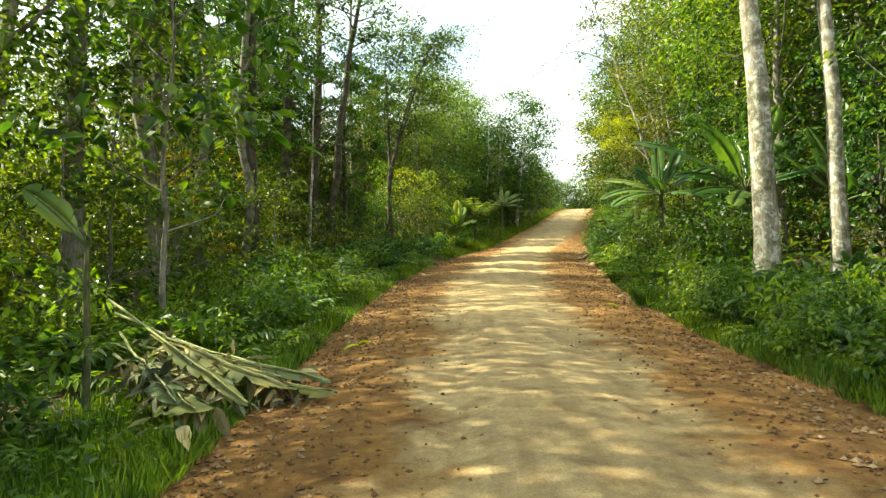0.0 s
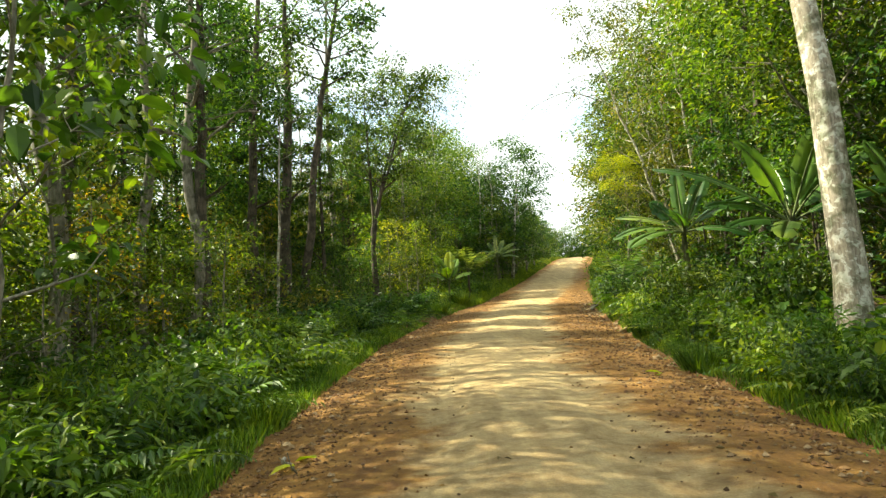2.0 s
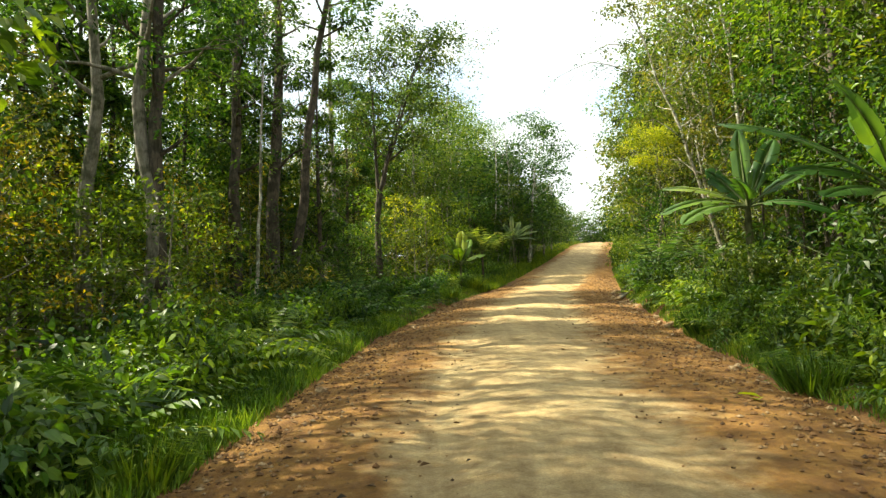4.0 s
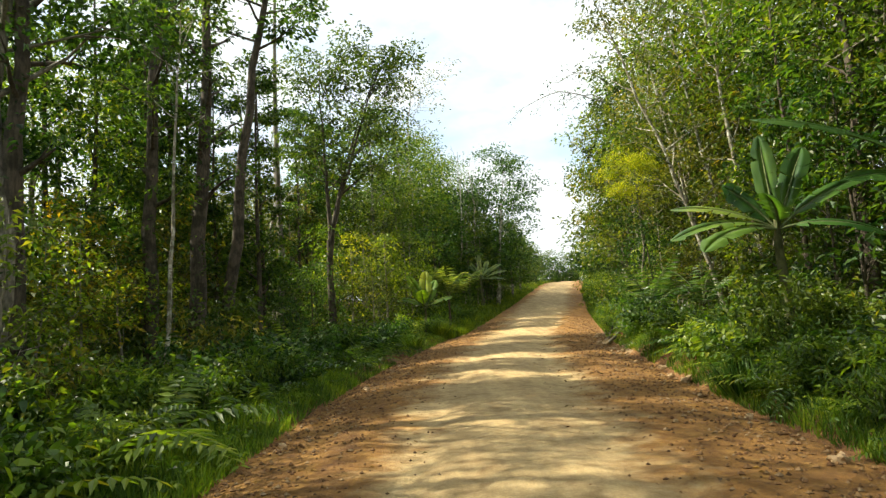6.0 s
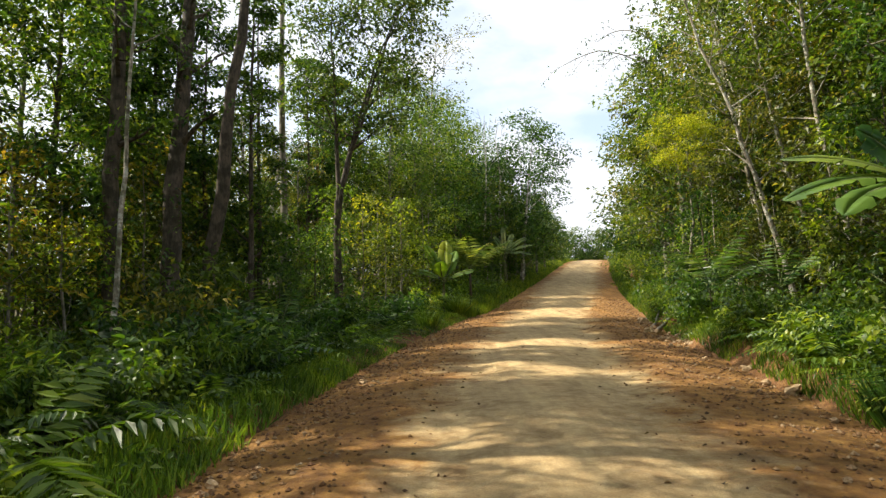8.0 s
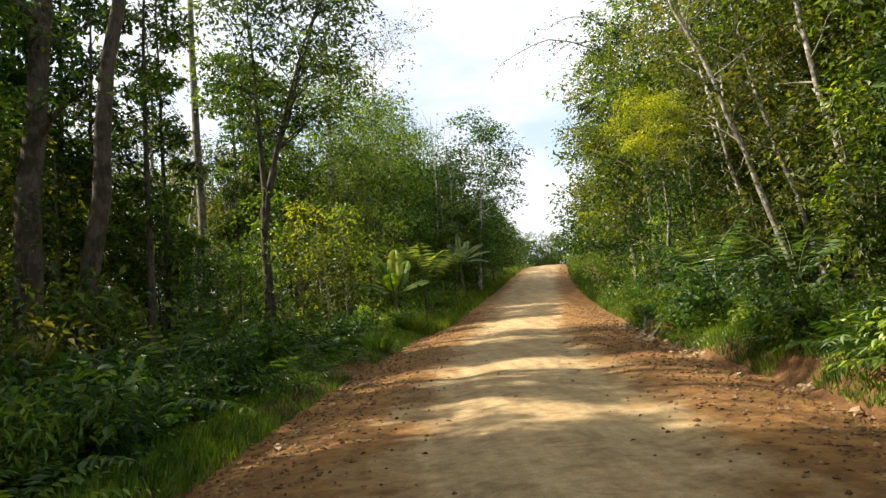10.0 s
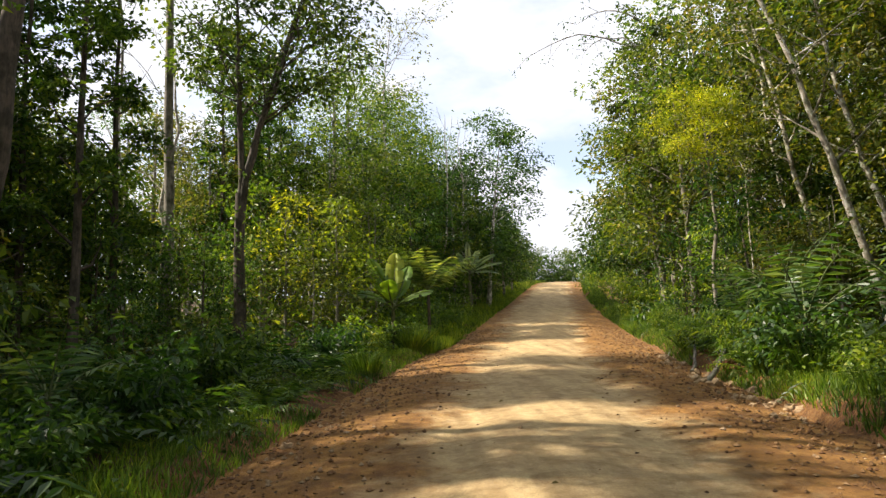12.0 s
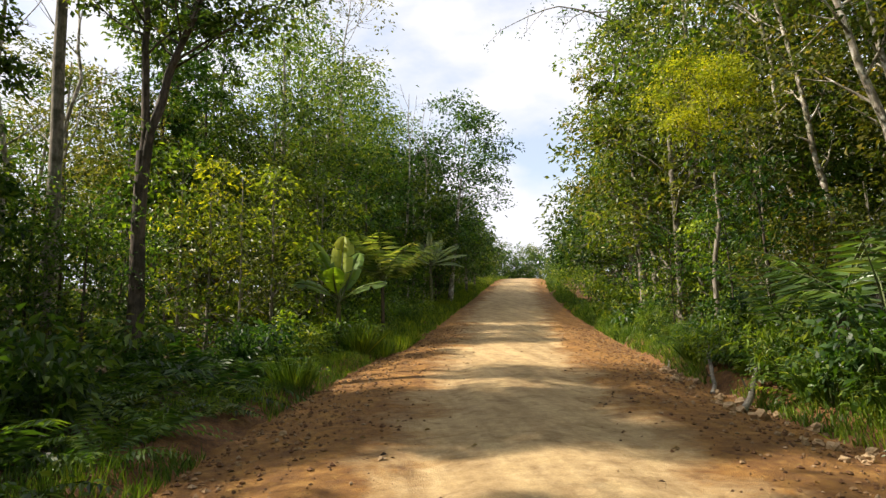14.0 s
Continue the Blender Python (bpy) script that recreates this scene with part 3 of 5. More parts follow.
BUSHY_AMBER = Stock(tree_thing("understorey_tree", "slight understorey tree with yellowing leaves, backlit glow put into their colour", BARK_GREY, LEAF_AMBER, 28, group="understorey trees",
                               h=5.4, r=0.05, low=0.8, wide=1.4, lobes=8, clumps=5, per=20, leaf=0.14, sides=4))
# Stands for the sunlit mass on the left, its light in the leaf colour.
BUSHY_GOLD = Stock(tree_thing("understorey_tree", "understorey tree leafy to the ground, sunlight put into its yellow-green leaf colour", BARK_GREY, LEAF_GOLD, 29, group="understorey trees",
                              h=5.3, r=0.06, low=0.1, wide=1.6, lobes=9, clumps=6, per=21, leaf=0.15, sides=4))
SAPLING = Stock(tree_thing("sapling", "thin leafy sapling at the forest edge", BARK_GREY, LEAF_MID, 17, group="forest saplings", category="sapling",
                           h=5.2, r=0.04, base=0.12, spread=1.25, limbs=15, twigs=1, per=34, leaf=0.16, tuft=0.46, shape="round", sides=6))
SAPLING_YELLOW = Stock(tree_thing("sapling", "thin sapling with yellow-green leaves at the forest edge", BARK_GREY, LEAF_LIME, 18, group="forest saplings", category="sapling",
                                  h=4.6, r=0.035, base=0.15, spread=1.1, limbs=13, twigs=1, per=28, leaf=0.15, tuft=0.42, shape="column", sides=6, blade=pointed_blades))
BIG_LEAF = Stock(tree_thing("large_leaved_tree", "young tree with large drooping light green leaves", BARK_GREY, LEAF_HERB, 19, group="forest saplings",
                            h=6.5, r=0.05, base=0.25, spread=1.7, limbs=13, twigs=2, per=12, leaf=0.25, tuft=0.6, droop=0.5, slim=0.62, shape="round", sides=6, blade=broad_blades))


def shrub_thing(name, label, leafmat, seed, h, stems, per, leaf, tuft, slim=0.45, droop=0.3, spread=0.6, group="undergrowth shrubs", blade=leaf_blades):
    """A bush of arching stems that spring from one base."""
    rng = np.random.RandomState(seed)
    wood, tufts = Wood(), []
    for i in range(stems):
        az, ln = i * 2.4 + rng.uniform(-0.4, 0.4), h * rng.uniform(0.65, 1.15)
        lean_out = rng.uniform(0.15, 1.0) * spread
        q = np.linspace(0, 1, 6)[:, None]
        p = np.array([math.cos(az), math.sin(az), 0]) * (q ** 1.5) * ln * lean_out + np.array([0, 0, 1.0]) * (q - 0.25 * q ** 3) * ln
        p = p + np.cumsum(rng.normal(0, 0.025 * h, (6, 3)), 0) * q
        p[0, 2] -= 0.1
        wood.tube(p[[0, 2, 3, 5]], np.linspace(0.014, 0.004, 4), 3)
        for k in range(2, 6):
            tufts.append(p[k] + rng.normal(0, 0.09 * h, 3))
    t = thing(name, label, "shrub", group)
    part("stem", wood.mesh("stem", STEM_GREEN), t)
    v, f = clump_leaves(rng, tufts, per, tuft, leaf, droop, 0.7, slim, blade)
    part("foliage", mesh_from("foliage", v, f, leafmat), t)
    return t


SHRUBS = [Stock(shrub_thing("shrub", "leafy green roadside shrub", LEAF_HERB, 31, 1.2, 9, 18, 0.115, 0.27, blade=pointed_blades)),
          Stock(shrub_thing("shrub", "feathery green roadside weed with narrow leaves", LEAF_HERB, 32, 1.05, 9, 22, 0.125, 0.27, 0.26)),
          Stock(shrub_thing("shrub", "low weedy shrub with broad light leaves", LEAF_HERB, 33, 0.8, 8, 10, 0.15, 0.24, 0.6, blade=broad_blades)),
          Stock(shrub_thing("shrub", "tall green understorey shrub", LEAF_MID, 34, 2.3, 10, 21, 0.155, 0.42, 0.5)),
          Stock(shrub_thing("shrub", "olive understorey shrub catching sun", LEAF_OLIVE, 35, 2.0, 10, 22, 0.14, 0.38, 0.42))]


LIGHT_SHRUBS = [Stock(shrub_thing("shrub", "light green roadside shrub with pointed leaves", LEAF_LIME, 36, 1.1, 9, 18, 0.11, 0.27, blade=pointed_blades)),
                Stock(shrub_thing("shrub", "light green weed with narrow drooping leaves", LEAF_FERN, 37, 0.95, 9, 22, 0.125, 0.27, 0.26)),
                Stock(shrub_thing("shrub", "broad-leaved light green shrub on the verge", LEAF_FERN, 38, 0.9, 8, 16, 0.11, 0.26, 0.55, blade=broad_blades))]


# The left verge's shade is put into this shrub's deep leaf colour.
SHADED_SHRUB = Stock(shrub_thing("shrub", "roadside shrub with deep shade put into its leaf colour", LEAF_DEEP, 39, 1.15, 9, 19, 0.14, 0.27))


def frond_leaflets(rng, path, n, longest, slim=0.17, droop=0.25):
    """Leaflets in two rows along an arched rib."""
    path = np.asarray(path, float)
    u = np.linspace(0.12, 1, n)
    i = u * (len(path) - 1)
    k = np.minimum(i.astype(int), len(path) - 2)
    p = path[k] + (path[k + 1] - path[k]) * (i - k)[:, None]
    tan = unit(path[k + 1] - path[k])
    side = unit(np.cross(tan, np.array([0, 0, 1.0])))
    nor = np.cross(side, tan)
    L = longest * np.sin(np.pi * np.clip(0.12 + 0.85 * u, 0, 1)) ** 0.7 + 0.02
    out = []
    for s in (-1, 1):
        way = side * s + tan * 0.45 - np.array([0, 0, droop]) + rng.normal(0, 0.08, (n, 3))
        out.append(leaf_blades(p, way, nor + rng.normal(0, 0.15, (n, 3)), L * rng.uniform(0.85, 1.1, n), L * slim + 0.012, 0.1))
    (v1, f1), (v2, f2) = out
    return np.concatenate([v1, v2]), np.concatenate([f1, f2 + len(v1)])


def frond_plant(name, label, leafmat, seed, fronds, length, n, longest, height, group, category, slim=0.17, upright=0.9, sag=(0.35, 0.7)):
    rng = np.random.RandomState(seed)
    t = thing(name, label, category, group)
    small = []
    for i in range(fronds):
        az, ln = i * 2.4 + rng.uniform(-0.3, 0.3), length * rng.uniform(0.75, 1.15)
        q = np.linspace(0, 1, 8)[:, None]
        el = upright * rng.uniform(0.7, 1.25)
        p = np.array([math.cos(az) * math.cos(el), math.sin(az) * math.cos(el), math.sin(el)]) * q * ln - np.array([0, 0, 1.0]) * (q ** 2.2) * ln * rng.uniform(*sag)
        p = p + np.array([math.cos(az), math.sin(az), 0]) * (q ** 2) * ln * 0.25 + np.array([0, 0, height])
        v, f = frond_leaflets(rng, p, n, longest, slim)
        if height == 0:
            small.append((v, f + sum(len(a) for a, _ in small)))
            continue
        me = mesh_from("frond", v, f, leafmat)
        bm = bmesh.new()
        bm.from_mesh(me)
        bmesh.ops.remove_doubles(bm, verts=bm.verts, dist=0.0005)
        bm.to_mesh(me)
        bm.free()
        fr = part("frond", me, t)
        w = Wood()
        w.tube(p, np.linspace(0.012, 0.003, 8) * (1 + length / 3), 4)
        part("rib", w.mesh("rib", STEM_GREEN), fr)
    if small:
        tagged(part("fronds", mesh_from("fronds", np.concatenate([a for a, _ in small]), np.concatenate([b for _, b in small]), leafmat), t), kind="stuff")
    else:
        w = Wood()
        w.tube([(0, 0, -0.2), (0.02, 0, height * 0.5), (0, 0, height + 0.05)], [0.07, 0.055, 0.05], 7)
        part("stem", w.mesh("stem", BARK_DARK), t)
    return t


FERNS = [Stock(frond_plant("fern", "green fern with arching feathery fronds", LEAF_FERN, 41, 8, 0.95, 15, 0.17, 0.0, "roadside ferns", "fern")),
         Stock(frond_plant("fern", "low green fern among weeds", LEAF_MID, 42, 7, 0.7, 13, 0.14, 0.0, "roadside ferns", "fern", 0.2, 0.7))]
BIG_FERN = Stock(frond_plant("palm_fern", "large fern with long feathery arching fronds", LEAF_FROND, 43, 7, 1.7, 12, 0.40, 0.8, "large ferns", "fern", 0.15, 1.05, (0.15, 0.45)))
# Like the first fern, but deep leaves stand in for the verge's shade.
FERN_SHADED = Stock(frond_plant("fern", "feathery fern with deep shade put into its leaf colour", LEAF_DEEP, 45, 8, 0.95, 15, 0.17, 0.0, "roadside ferns", "fern"))
PALM = Stock(frond_plant("young_palm", "young palm with stiff upright fronds by the verge", LEAF_PALM, 44, 13, 2.0, 15, 0.65, 1.7, "young palms", "palm", 0.15, 0.95, (0.1, 0.35)))


def banana_leaf(rng, path, width, mat=None, name="leaf", face=(0, 0, 1.0), torn=0.25):
    """A broad blade on a thick midrib, drooping at the sides and torn into strips."""
    path = np.asarray(path, float)
    n = 26
    u = np.linspace(0, 1, n)
    i = u * (len(path) - 1)
    k = np.minimum(i.astype(int), len(path) - 2)
    p = path[k] + (path[k + 1] - path[k]) * (i - k)[:, None]
    tan = unit(np.gradient(p, axis=0))
    side = unit(np.cross(tan, np.array(face)))
    nor = np.cross(side, tan)
    w = width * 0.5 * np.clip((u - 0.16) / 0.24, 0, 1) ** 0.6 * (1 - np.clip((u - 0.62) / 0.38, 0, 1) ** 2.3) ** 0.7 + 0.015
    vs, fs, c = [], [], 0
    for s in (-1, 1):
        a = 0
        while a < n - 1:
            b = min(n - 1, a + rng.randint(3, max(5, int(12 - 8 * torn))))
            hang, skew, cut = rng.uniform(0.0, 0.34 + 0.55 * torn), rng.uniform(-0.10 - 0.3 * torn, 0.16 + 0.3 * torn), rng.uniform(0.92 - 0.5 * torn, 1.05)
            for k in range(a, b):
                q = []
                for m, e in ((k, k == a and a > 0), (k + 1, k + 1 == b and b < n - 1)):
                    pull = (0.10 if m == k else -0.10) * w[m] * e
                    mid = p[m] + side[m] * s * w[m] * 0.5 + nor[m] * w[m] * (0.09 - 0.08 * hang)
                    far = p[m] + side[m] * s * w[m] * cut * rng.uniform(0.97, 1.03) + nor[m] * w[m] * (0.06 - 0.6 * hang) + tan[m] * (w[m] * (0.2 + skew) + pull)
                    q += [p[m], mid + tan[m] * pull * 0.3, far]
                vs.append(np.array(q))
                fs += [(c, c + 1, c + 4, c + 3), (c + 1, c + 2, c + 5, c + 4)]
                c += 6
            a = b
    me = mesh_from(name, np.concatenate(vs), fs, mat or LEAF_BANANA, True)
    bm = bmesh.new()
    bm.from_mesh(me)
    bmesh.ops.remove_doubles(bm, verts=bm.verts, dist=0.002)
    bm.to_mesh(me)
    bm.free()
    return me


def banana_plant(label, seed, leaves, stem_h, stem_r, width, mat=None, turned=0.9):
    """leaves: for each the compass angle and the rise in degrees, and the length."""
    rng = np.random.RandomState(seed)
    t = thing("banana_plant", label, "banana plant", "banana plants")
    w = Wood()
    w.tube([(0, 0, -0.2), (0.02, 0.01, stem_h * 0.4), (0.0, 0.03, stem_h * 0.8), (0.02, 0.02, stem_h * 1.12)], [stem_r * 1.15, stem_r, stem_r * 0.8, stem_r * 0.4], 10)
    part("stem", w.mesh("stem", STEM_BANANA), t)
    for az, el, ln in leaves:
        az, el = radians(az), radians(el)
        q = np.linspace(0, 1, 9)[:, None]
        d = np.array([math.cos(az) * math.cos(el), math.sin(az) * math.cos(el), math.sin(el)])
        sag = (0.05 + 0.36 * math.cos(el)) * rng.uniform(0.6, 1.15)
        bend = np.array([-math.sin(az), math.cos(az), 0]) * rng.normal(0, 0.14) * ln
        p = np.array([0.02, 0.02, stem_h]) + d * q * ln + np.array([0, 0, 1.0]) * (0.55 * q - q ** 2.1) * ln * sag + bend * q ** 2
        lf = part("leaf", banana_leaf(rng, p, width * rng.uniform(0.85, 1.1), mat, face=(rng.uniform(-0.5, 0.1), -1.0, 0.5) if el > turned else (0, -0.45, 0.9)), t)
        m = Wood()
        m.tube(p[:8] - np.array([0, 0, 0.012]), np.linspace(0.030, 0.008, 8), 5)
        part("midrib", m.mesh("midrib", STEM_GREEN), lf)
    return t


# ---- trees that stand out, by their places ----
def single(ob, x, y, turn=0.0):
    ob.matrix_basis = pose(x, y, float(land(x, y)), 0, 0, turn)
    return ob


single(tree_thing("tall_tree", "stout pale-barked tree with lichen blotches beside banana plants", BARK_PALE, LEAF_MID, 51, h=19, r=0.24, base=0.62, spread=3.2, limbs=12, twigs=4,
                  per=45, leaf=0.19, tuft=0.6, lean=(-0.5, 0.3), wiggle=0.08, sides=14, shape="round"), 6.35, 13.7)
single(tree_thing("tall_tree", "slender pale grey tree beside a stouter pale one", BARK_PALE, LEAF_MID, 52, h=17, r=0.17, base=0.62, spread=2.6, limbs=10, twigs=4,
                  per=42, leaf=0.19, tuft=0.6, lean=(-0.25, 0.2), wiggle=0.08, sides=12, shape="round"), 7.6, 13.3)
single(tree_thing("tall_tree", "straight bare-stemmed pole tree with crown far up", BARK_GREY, LEAF_DEEP, 53, h=21, r=0.15, base=0.64, spread=2.6, limbs=10, twigs=4,
                  per=34, leaf=0.19, tuft=0.55, wiggle=0.05, sides=10, shape="round"), -4.75, 37.3)


def forked_tree():
    """A trunk that forks low into two leaning stems under one wide crown."""
    rng = np.random.RandomState(54)
    wood, vs, fs, n = Wood(), [], [], 0
    wood.tube([(0, 0, -0.3), (0.05, 0, 1.4), (0.0, 0.05, 2.8), (0.05, 0, 4.2)], [0.19, 0.15, 0.13, 0.12], 10, 3, 0.06)
    for lean, h, sp in (((2.6, 0.2), 7.4, 2.0), ((0.0, -0.2), 7.2, 1.5), ((1.9, 0.9), 6.6, 1.9)):
        w, (v, f) = grow(rng, h, 0.085, base=0.25, spread=sp, limbs=15, twigs=3, per=54, leaf=0.145, tuft=0.55, lean=lean, shape="round", rise=0.6)
        for vv, ff in zip(w.v, w.f):
            wood.v.append(vv + np.array([0.05, 0, 4.0]))
            wood.f.append(ff + wood.n)
        wood.n += w.n
        vs.append(v + np.array([0.05, 0, 4.0]))
        fs.append(f + n)
        n += len(v)
    t = thing("forked_tree", "forked roadside tree with wide dark rounded crown", "tree", "forest trees")
    part("trunk", wood.mesh("trunk", BARK_DARK), t)
    part("crown", mesh_from("crown", np.concatenate(vs), np.concatenate(fs), LEAF_MID), t)
    return t


forked = single(forked_tree(), -2.75, 36.0)
single(tree_thing("tall_tree", "tall roadside tree with rounded dark crown over a bare stem", BARK_PALE, LEAF_DEEP, 56, h=12.8, r=0.15, low=5.4, wide=3.0, lobes=13, clumps=8,
                  per=52, leaf=0.22, lean=(1.3, 0)), 6.7, 63.5)
single(tree_thing("bushy_tree", "bushy tree with bright yellow-green crown among darker trees", BARK_GREY, LEAF_YELLOW, 55, h=6.9, r=0.08, base=0.66, spread=1.25, limbs=14, twigs=2,
                  per=170, leaf=0.085, tuft=0.52, shape="round"), 10.3, 39.4)
for x, y, h, ln, sd in ((10.9, 33.0, 13, (-3.6, 0.3), 61), (11.6, 31.0, 16, (-1.0, 0.0), 62), (12.3, 37.5, 14, (-1.8, 0.3), 63), (12.6, 34.4, 13, (-1.5, 0.2), 64), (13.9, 40.5, 17, (-2.4, 0.6), 65)):
    single(tree_thing("leaning_tree", "leaning pale-barked tree lit from the road", BARK_PALE, LEAF_OLIVE, sd, group="leaning trees", h=h, r=0.09, base=0.27, spread=1.7, limbs=18, twigs=2,
                      per=42, leaf=0.14, tuft=0.6, lean=ln, wiggle=0.22, sides=10, shape="round"), x, y)
for x, y, h, sd in ((-6.3, 38.5, 11.5, 71), (-5.6, 40.0, 10.0, 72), (3.75, 60.5, 12.0, 73), (5.1, 62.0, 11.5, 74)):
    single(tree_thing("dead_tree", "bare dead tree with pale forked branches", BARK_PALE, LEAF_MID, sd, group="dead trees", category="dead tree", h=h, r=0.10, base=0.4, spread=1.7, limbs=8,
                      twigs=3, bare=True, rise=1.0, wiggle=0.4), x, y)
def creeper(tree, h, r, lean, seed, low, high):
    """Leafy creepers round a trunk between two heights."""
    rng = np.random.RandomState(seed)
    z = np.arange(low, high, 0.3)
    u, a = z / h, rng.uniform(0, 6.283, len(z))
    spots = np.stack([lean[0] * u ** 1.2 + np.cos(a) * r * 1.3, lean[1] * u ** 1.2 + np.sin(a) * r * 1.3, z], 1)
    return part("creeper", mesh_from("creeper", *crown_leaves(rng, spots, 30, 0.3, 0.11, 0.6, 1.2, 0.6), LEAF_DEEP), tree, "dark green creeper leaves on the trunk")


for x, y, h, ln, r0, sd in ((-6.15, 27.4, 17, (0.5, 0), 0.2, 81), (-5.35, 28.1, 16, (0.2, 0), 0.24, 82), (-5.6, 20.6, 15, (0.2, 0), 0.17, 84), (-6.8, 16.5, 15, (0, 0.3), 0.17, 85)):
    climbed = single(tree_thing("tall_tree", "dark tall tree with creepers up the trunk", BARK_DARK, LEAF_DEEP, sd, h=h, r=r0, base=0.26, spread=1.5, limbs=20, twigs=2,
                                per=30, leaf=0.14, tuft=0.42, lean=ln, wiggle=0.15, shape="column"), x, y)
    creeper(climbed, h, r0, ln, sd, 1.2, 10.0)
creeper(forked, 4.2, 0.2, (0, 0), 89, 0.5, 4.4)
single(tree_thing("sapling", "thin bare pale sapling pole among ferns", BARK_PALE, LEAF_OLIVE, 86, group="forest saplings", category="sapling", h=5.2, r=0.035, base=0.66, spread=0.8, limbs=9, twigs=2,
                  per=24, leaf=0.15, tuft=0.35, wiggle=0.12, sides=7, shape="round"), 10.4, 37.4)
single(tree_thing("sapling", "thin pale leaning pole before darker trunks", BARK_PALE, LEAF_MID, 88, group="forest saplings", category="sapling", h=9.0, r=0.055, base=0.6, spread=0.9, limbs=9, twigs=2,
                  per=24, leaf=0.13, tuft=0.4, lean=(0.5, 0), wiggle=0.12, sides=7, shape="round"), -4.75, 24.3)
single(tree_thing("tall_tree", "dark leaning tree with wide flat crown high over the verge", BARK_DARK, LEAF_DEEP, 83, h=16.0, r=0.19, base=0.56, spread=3.9, limbs=18, twigs=5,
                  per=46, leaf=0.17, tuft=0.55, lean=(2.2, -0.2), wiggle=0.2, sides=10, shape="top", rise=0.4), -4.95, 29.0)
single(tree_thing("tall_tree", "tall pale tree with thin lacy crown above its neighbours", BARK_PALE, LEAF_OLIVE, 87, h=16.5, r=0.13, base=0.72, spread=3.0, limbs=15, twigs=5,
                  per=8, leaf=0.17, tuft=0.5, lean=(1.6, 0.0), wiggle=0.3, sides=9, shape="round", rise=0.5), -0.3, 57.0)


def overhang_tree():
    """A tall tree whose thin topmost limbs reach out over the road with few leaves."""
    rng = np.random.RandomState(96)
    wood, leaves = grow(rng, 13.5, 0.15, base=0.3, spread=2.3, limbs=18, twigs=4, per=38, leaf=0.2, tuft=0.5, shape="column")
    spots = []
    for z, end, n in ((12.2, (-5.4, 2.6, 13.0), 9), (11.4, (-3.4, 1.0, 12.6), 6), (13.2, (-3.0, 2.0, 15.0), 6), (9.2, (-3.2, -1.0, 10.2), 5)):
        q = np.linspace(0, 1, 10)[:, None]
        p = np.array([0, 0, z]) * (1 - q) + np.array(end) * q + np.array([0, 0, 0.9]) * np.sin(q * np.pi) + np.cumsum(rng.normal(0, 0.07, (10, 3)), 0)
        wood.tube(p, np.linspace(0.05, 0.012, 10), 5)
        for k in range(n):
            s = p[rng.randint(4, 10)]
            e = s + rng.normal(0, 0.45, 3) - np.array([0.2, 0, 0.2])
            wood.tube([s, (s + e) / 2 + rng.normal(0, 0.05, 3), e], [0.012, 0.009, 0.006], 4)
            spots.append(e)
    t = thing("tall_tree", "tall tree with thin sparse limbs reaching over the road", "tree", "forest trees")
    part("trunk", wood.mesh("trunk", BARK_GREY), t)
    part("crown", mesh_from("crown", *leaves, LEAF_OLIVE), t)
    part("twig_leaves", mesh_from("twig_leaves", *clump_leaves(rng, spots, 7, 0.35, 0.17), LEAF_DEEP), t)
    return t


single(overhang_tree(), 13.3, 49.6)
single(banana_plant("banana plant with broad arching torn leaves", 91, [(176, 24, 1.9), (186, 8, 1.9), (194, -4, 2.0), (150, 52, 1.3), (110, 84, 1.85), (10, 63, 1.9), (6, 30, 2.5), (330, 0, 1.7), (250, 30, 1.2)],
                    2.3, 0.10, 0.46), 6.85, 21.7)
single(banana_plant("tall banana plant with huge upright leaf", 92, [(222, 43, 3.0), (196, 2, 2.0), (240, -10, 1.8), (170, 24, 2.1), (20, 46, 2.6), (345, 20, 2.4), (70, 58, 2.4), (300, 66, 2.6), (176, 34, 3.5)],
                    2.3, 0.12, 0.58, None, 0.7), 8.2, 18.7)
single(banana_plant("banana plant behind a shrub thicket", 93, [(20, 45, 2.3), (45, 62, 2.2), (180, 40, 2.1), (250, 20, 2.0), (330, 10, 2.0), (110, 70, 2.2)], 1.9, 0.11, 0.5), 9.6, 16.6)
for x, y, s in ((9.6, 20.2, 1.1), (9.4, 23.4, 1.1), (9.8, 15.4, 1.0), (10.8, 18.0, 1.2), (8.8, 25.4, 0.9), (11.5, 22.0, 1.2)):
    BUSHY_DEEP.put(x, y, x * 50, s)
single(banana_plant("young banana plant on the verge", 94, [(30, 62, 1.7), (140, 66, 1.8), (250, 40, 1.5), (320, 25, 1.4), (190, 30, 1.4), (80, 75, 1.9)], 1.2, 0.07, 0.5, LEAF_LIME), 0.8, 40.2)
single(banana_plant("young banana plant with one pale arching leaf", 95, [(178, 46, 0.85), (300, 35, 0.5)], 1.6, 0.035, 0.22, LEAF_PALM, -1.0), -3.25, 6.3)
for x, y, s in ((6.3, 16.1, 0.75), (6.0, 20.6, 0.75), (7.2, 16.2, 0.8), (6.9, 20.5, 0.7), (5.9, 17.3, 0.6)):
    SHRUBS[3].put(x, y, x * 130, s)
# Stands in tree shade; its sunlit look comes from the pale leaf colour.
single(banana_plant("banana plant with pale upright and arching leaves at the road's edge", 97, [(100, 82, 1.9), (150, 62, 1.5), (35, 58, 2.0), (15, 42, 2.0), (5, 24, 2.0), (350, 6, 1.7), (185, 34, 1.4), (240, 10, 1.2)],
                    2.3, 0.09, 0.36, LEAF_PALM, 0.7), 4.9, 57.0)
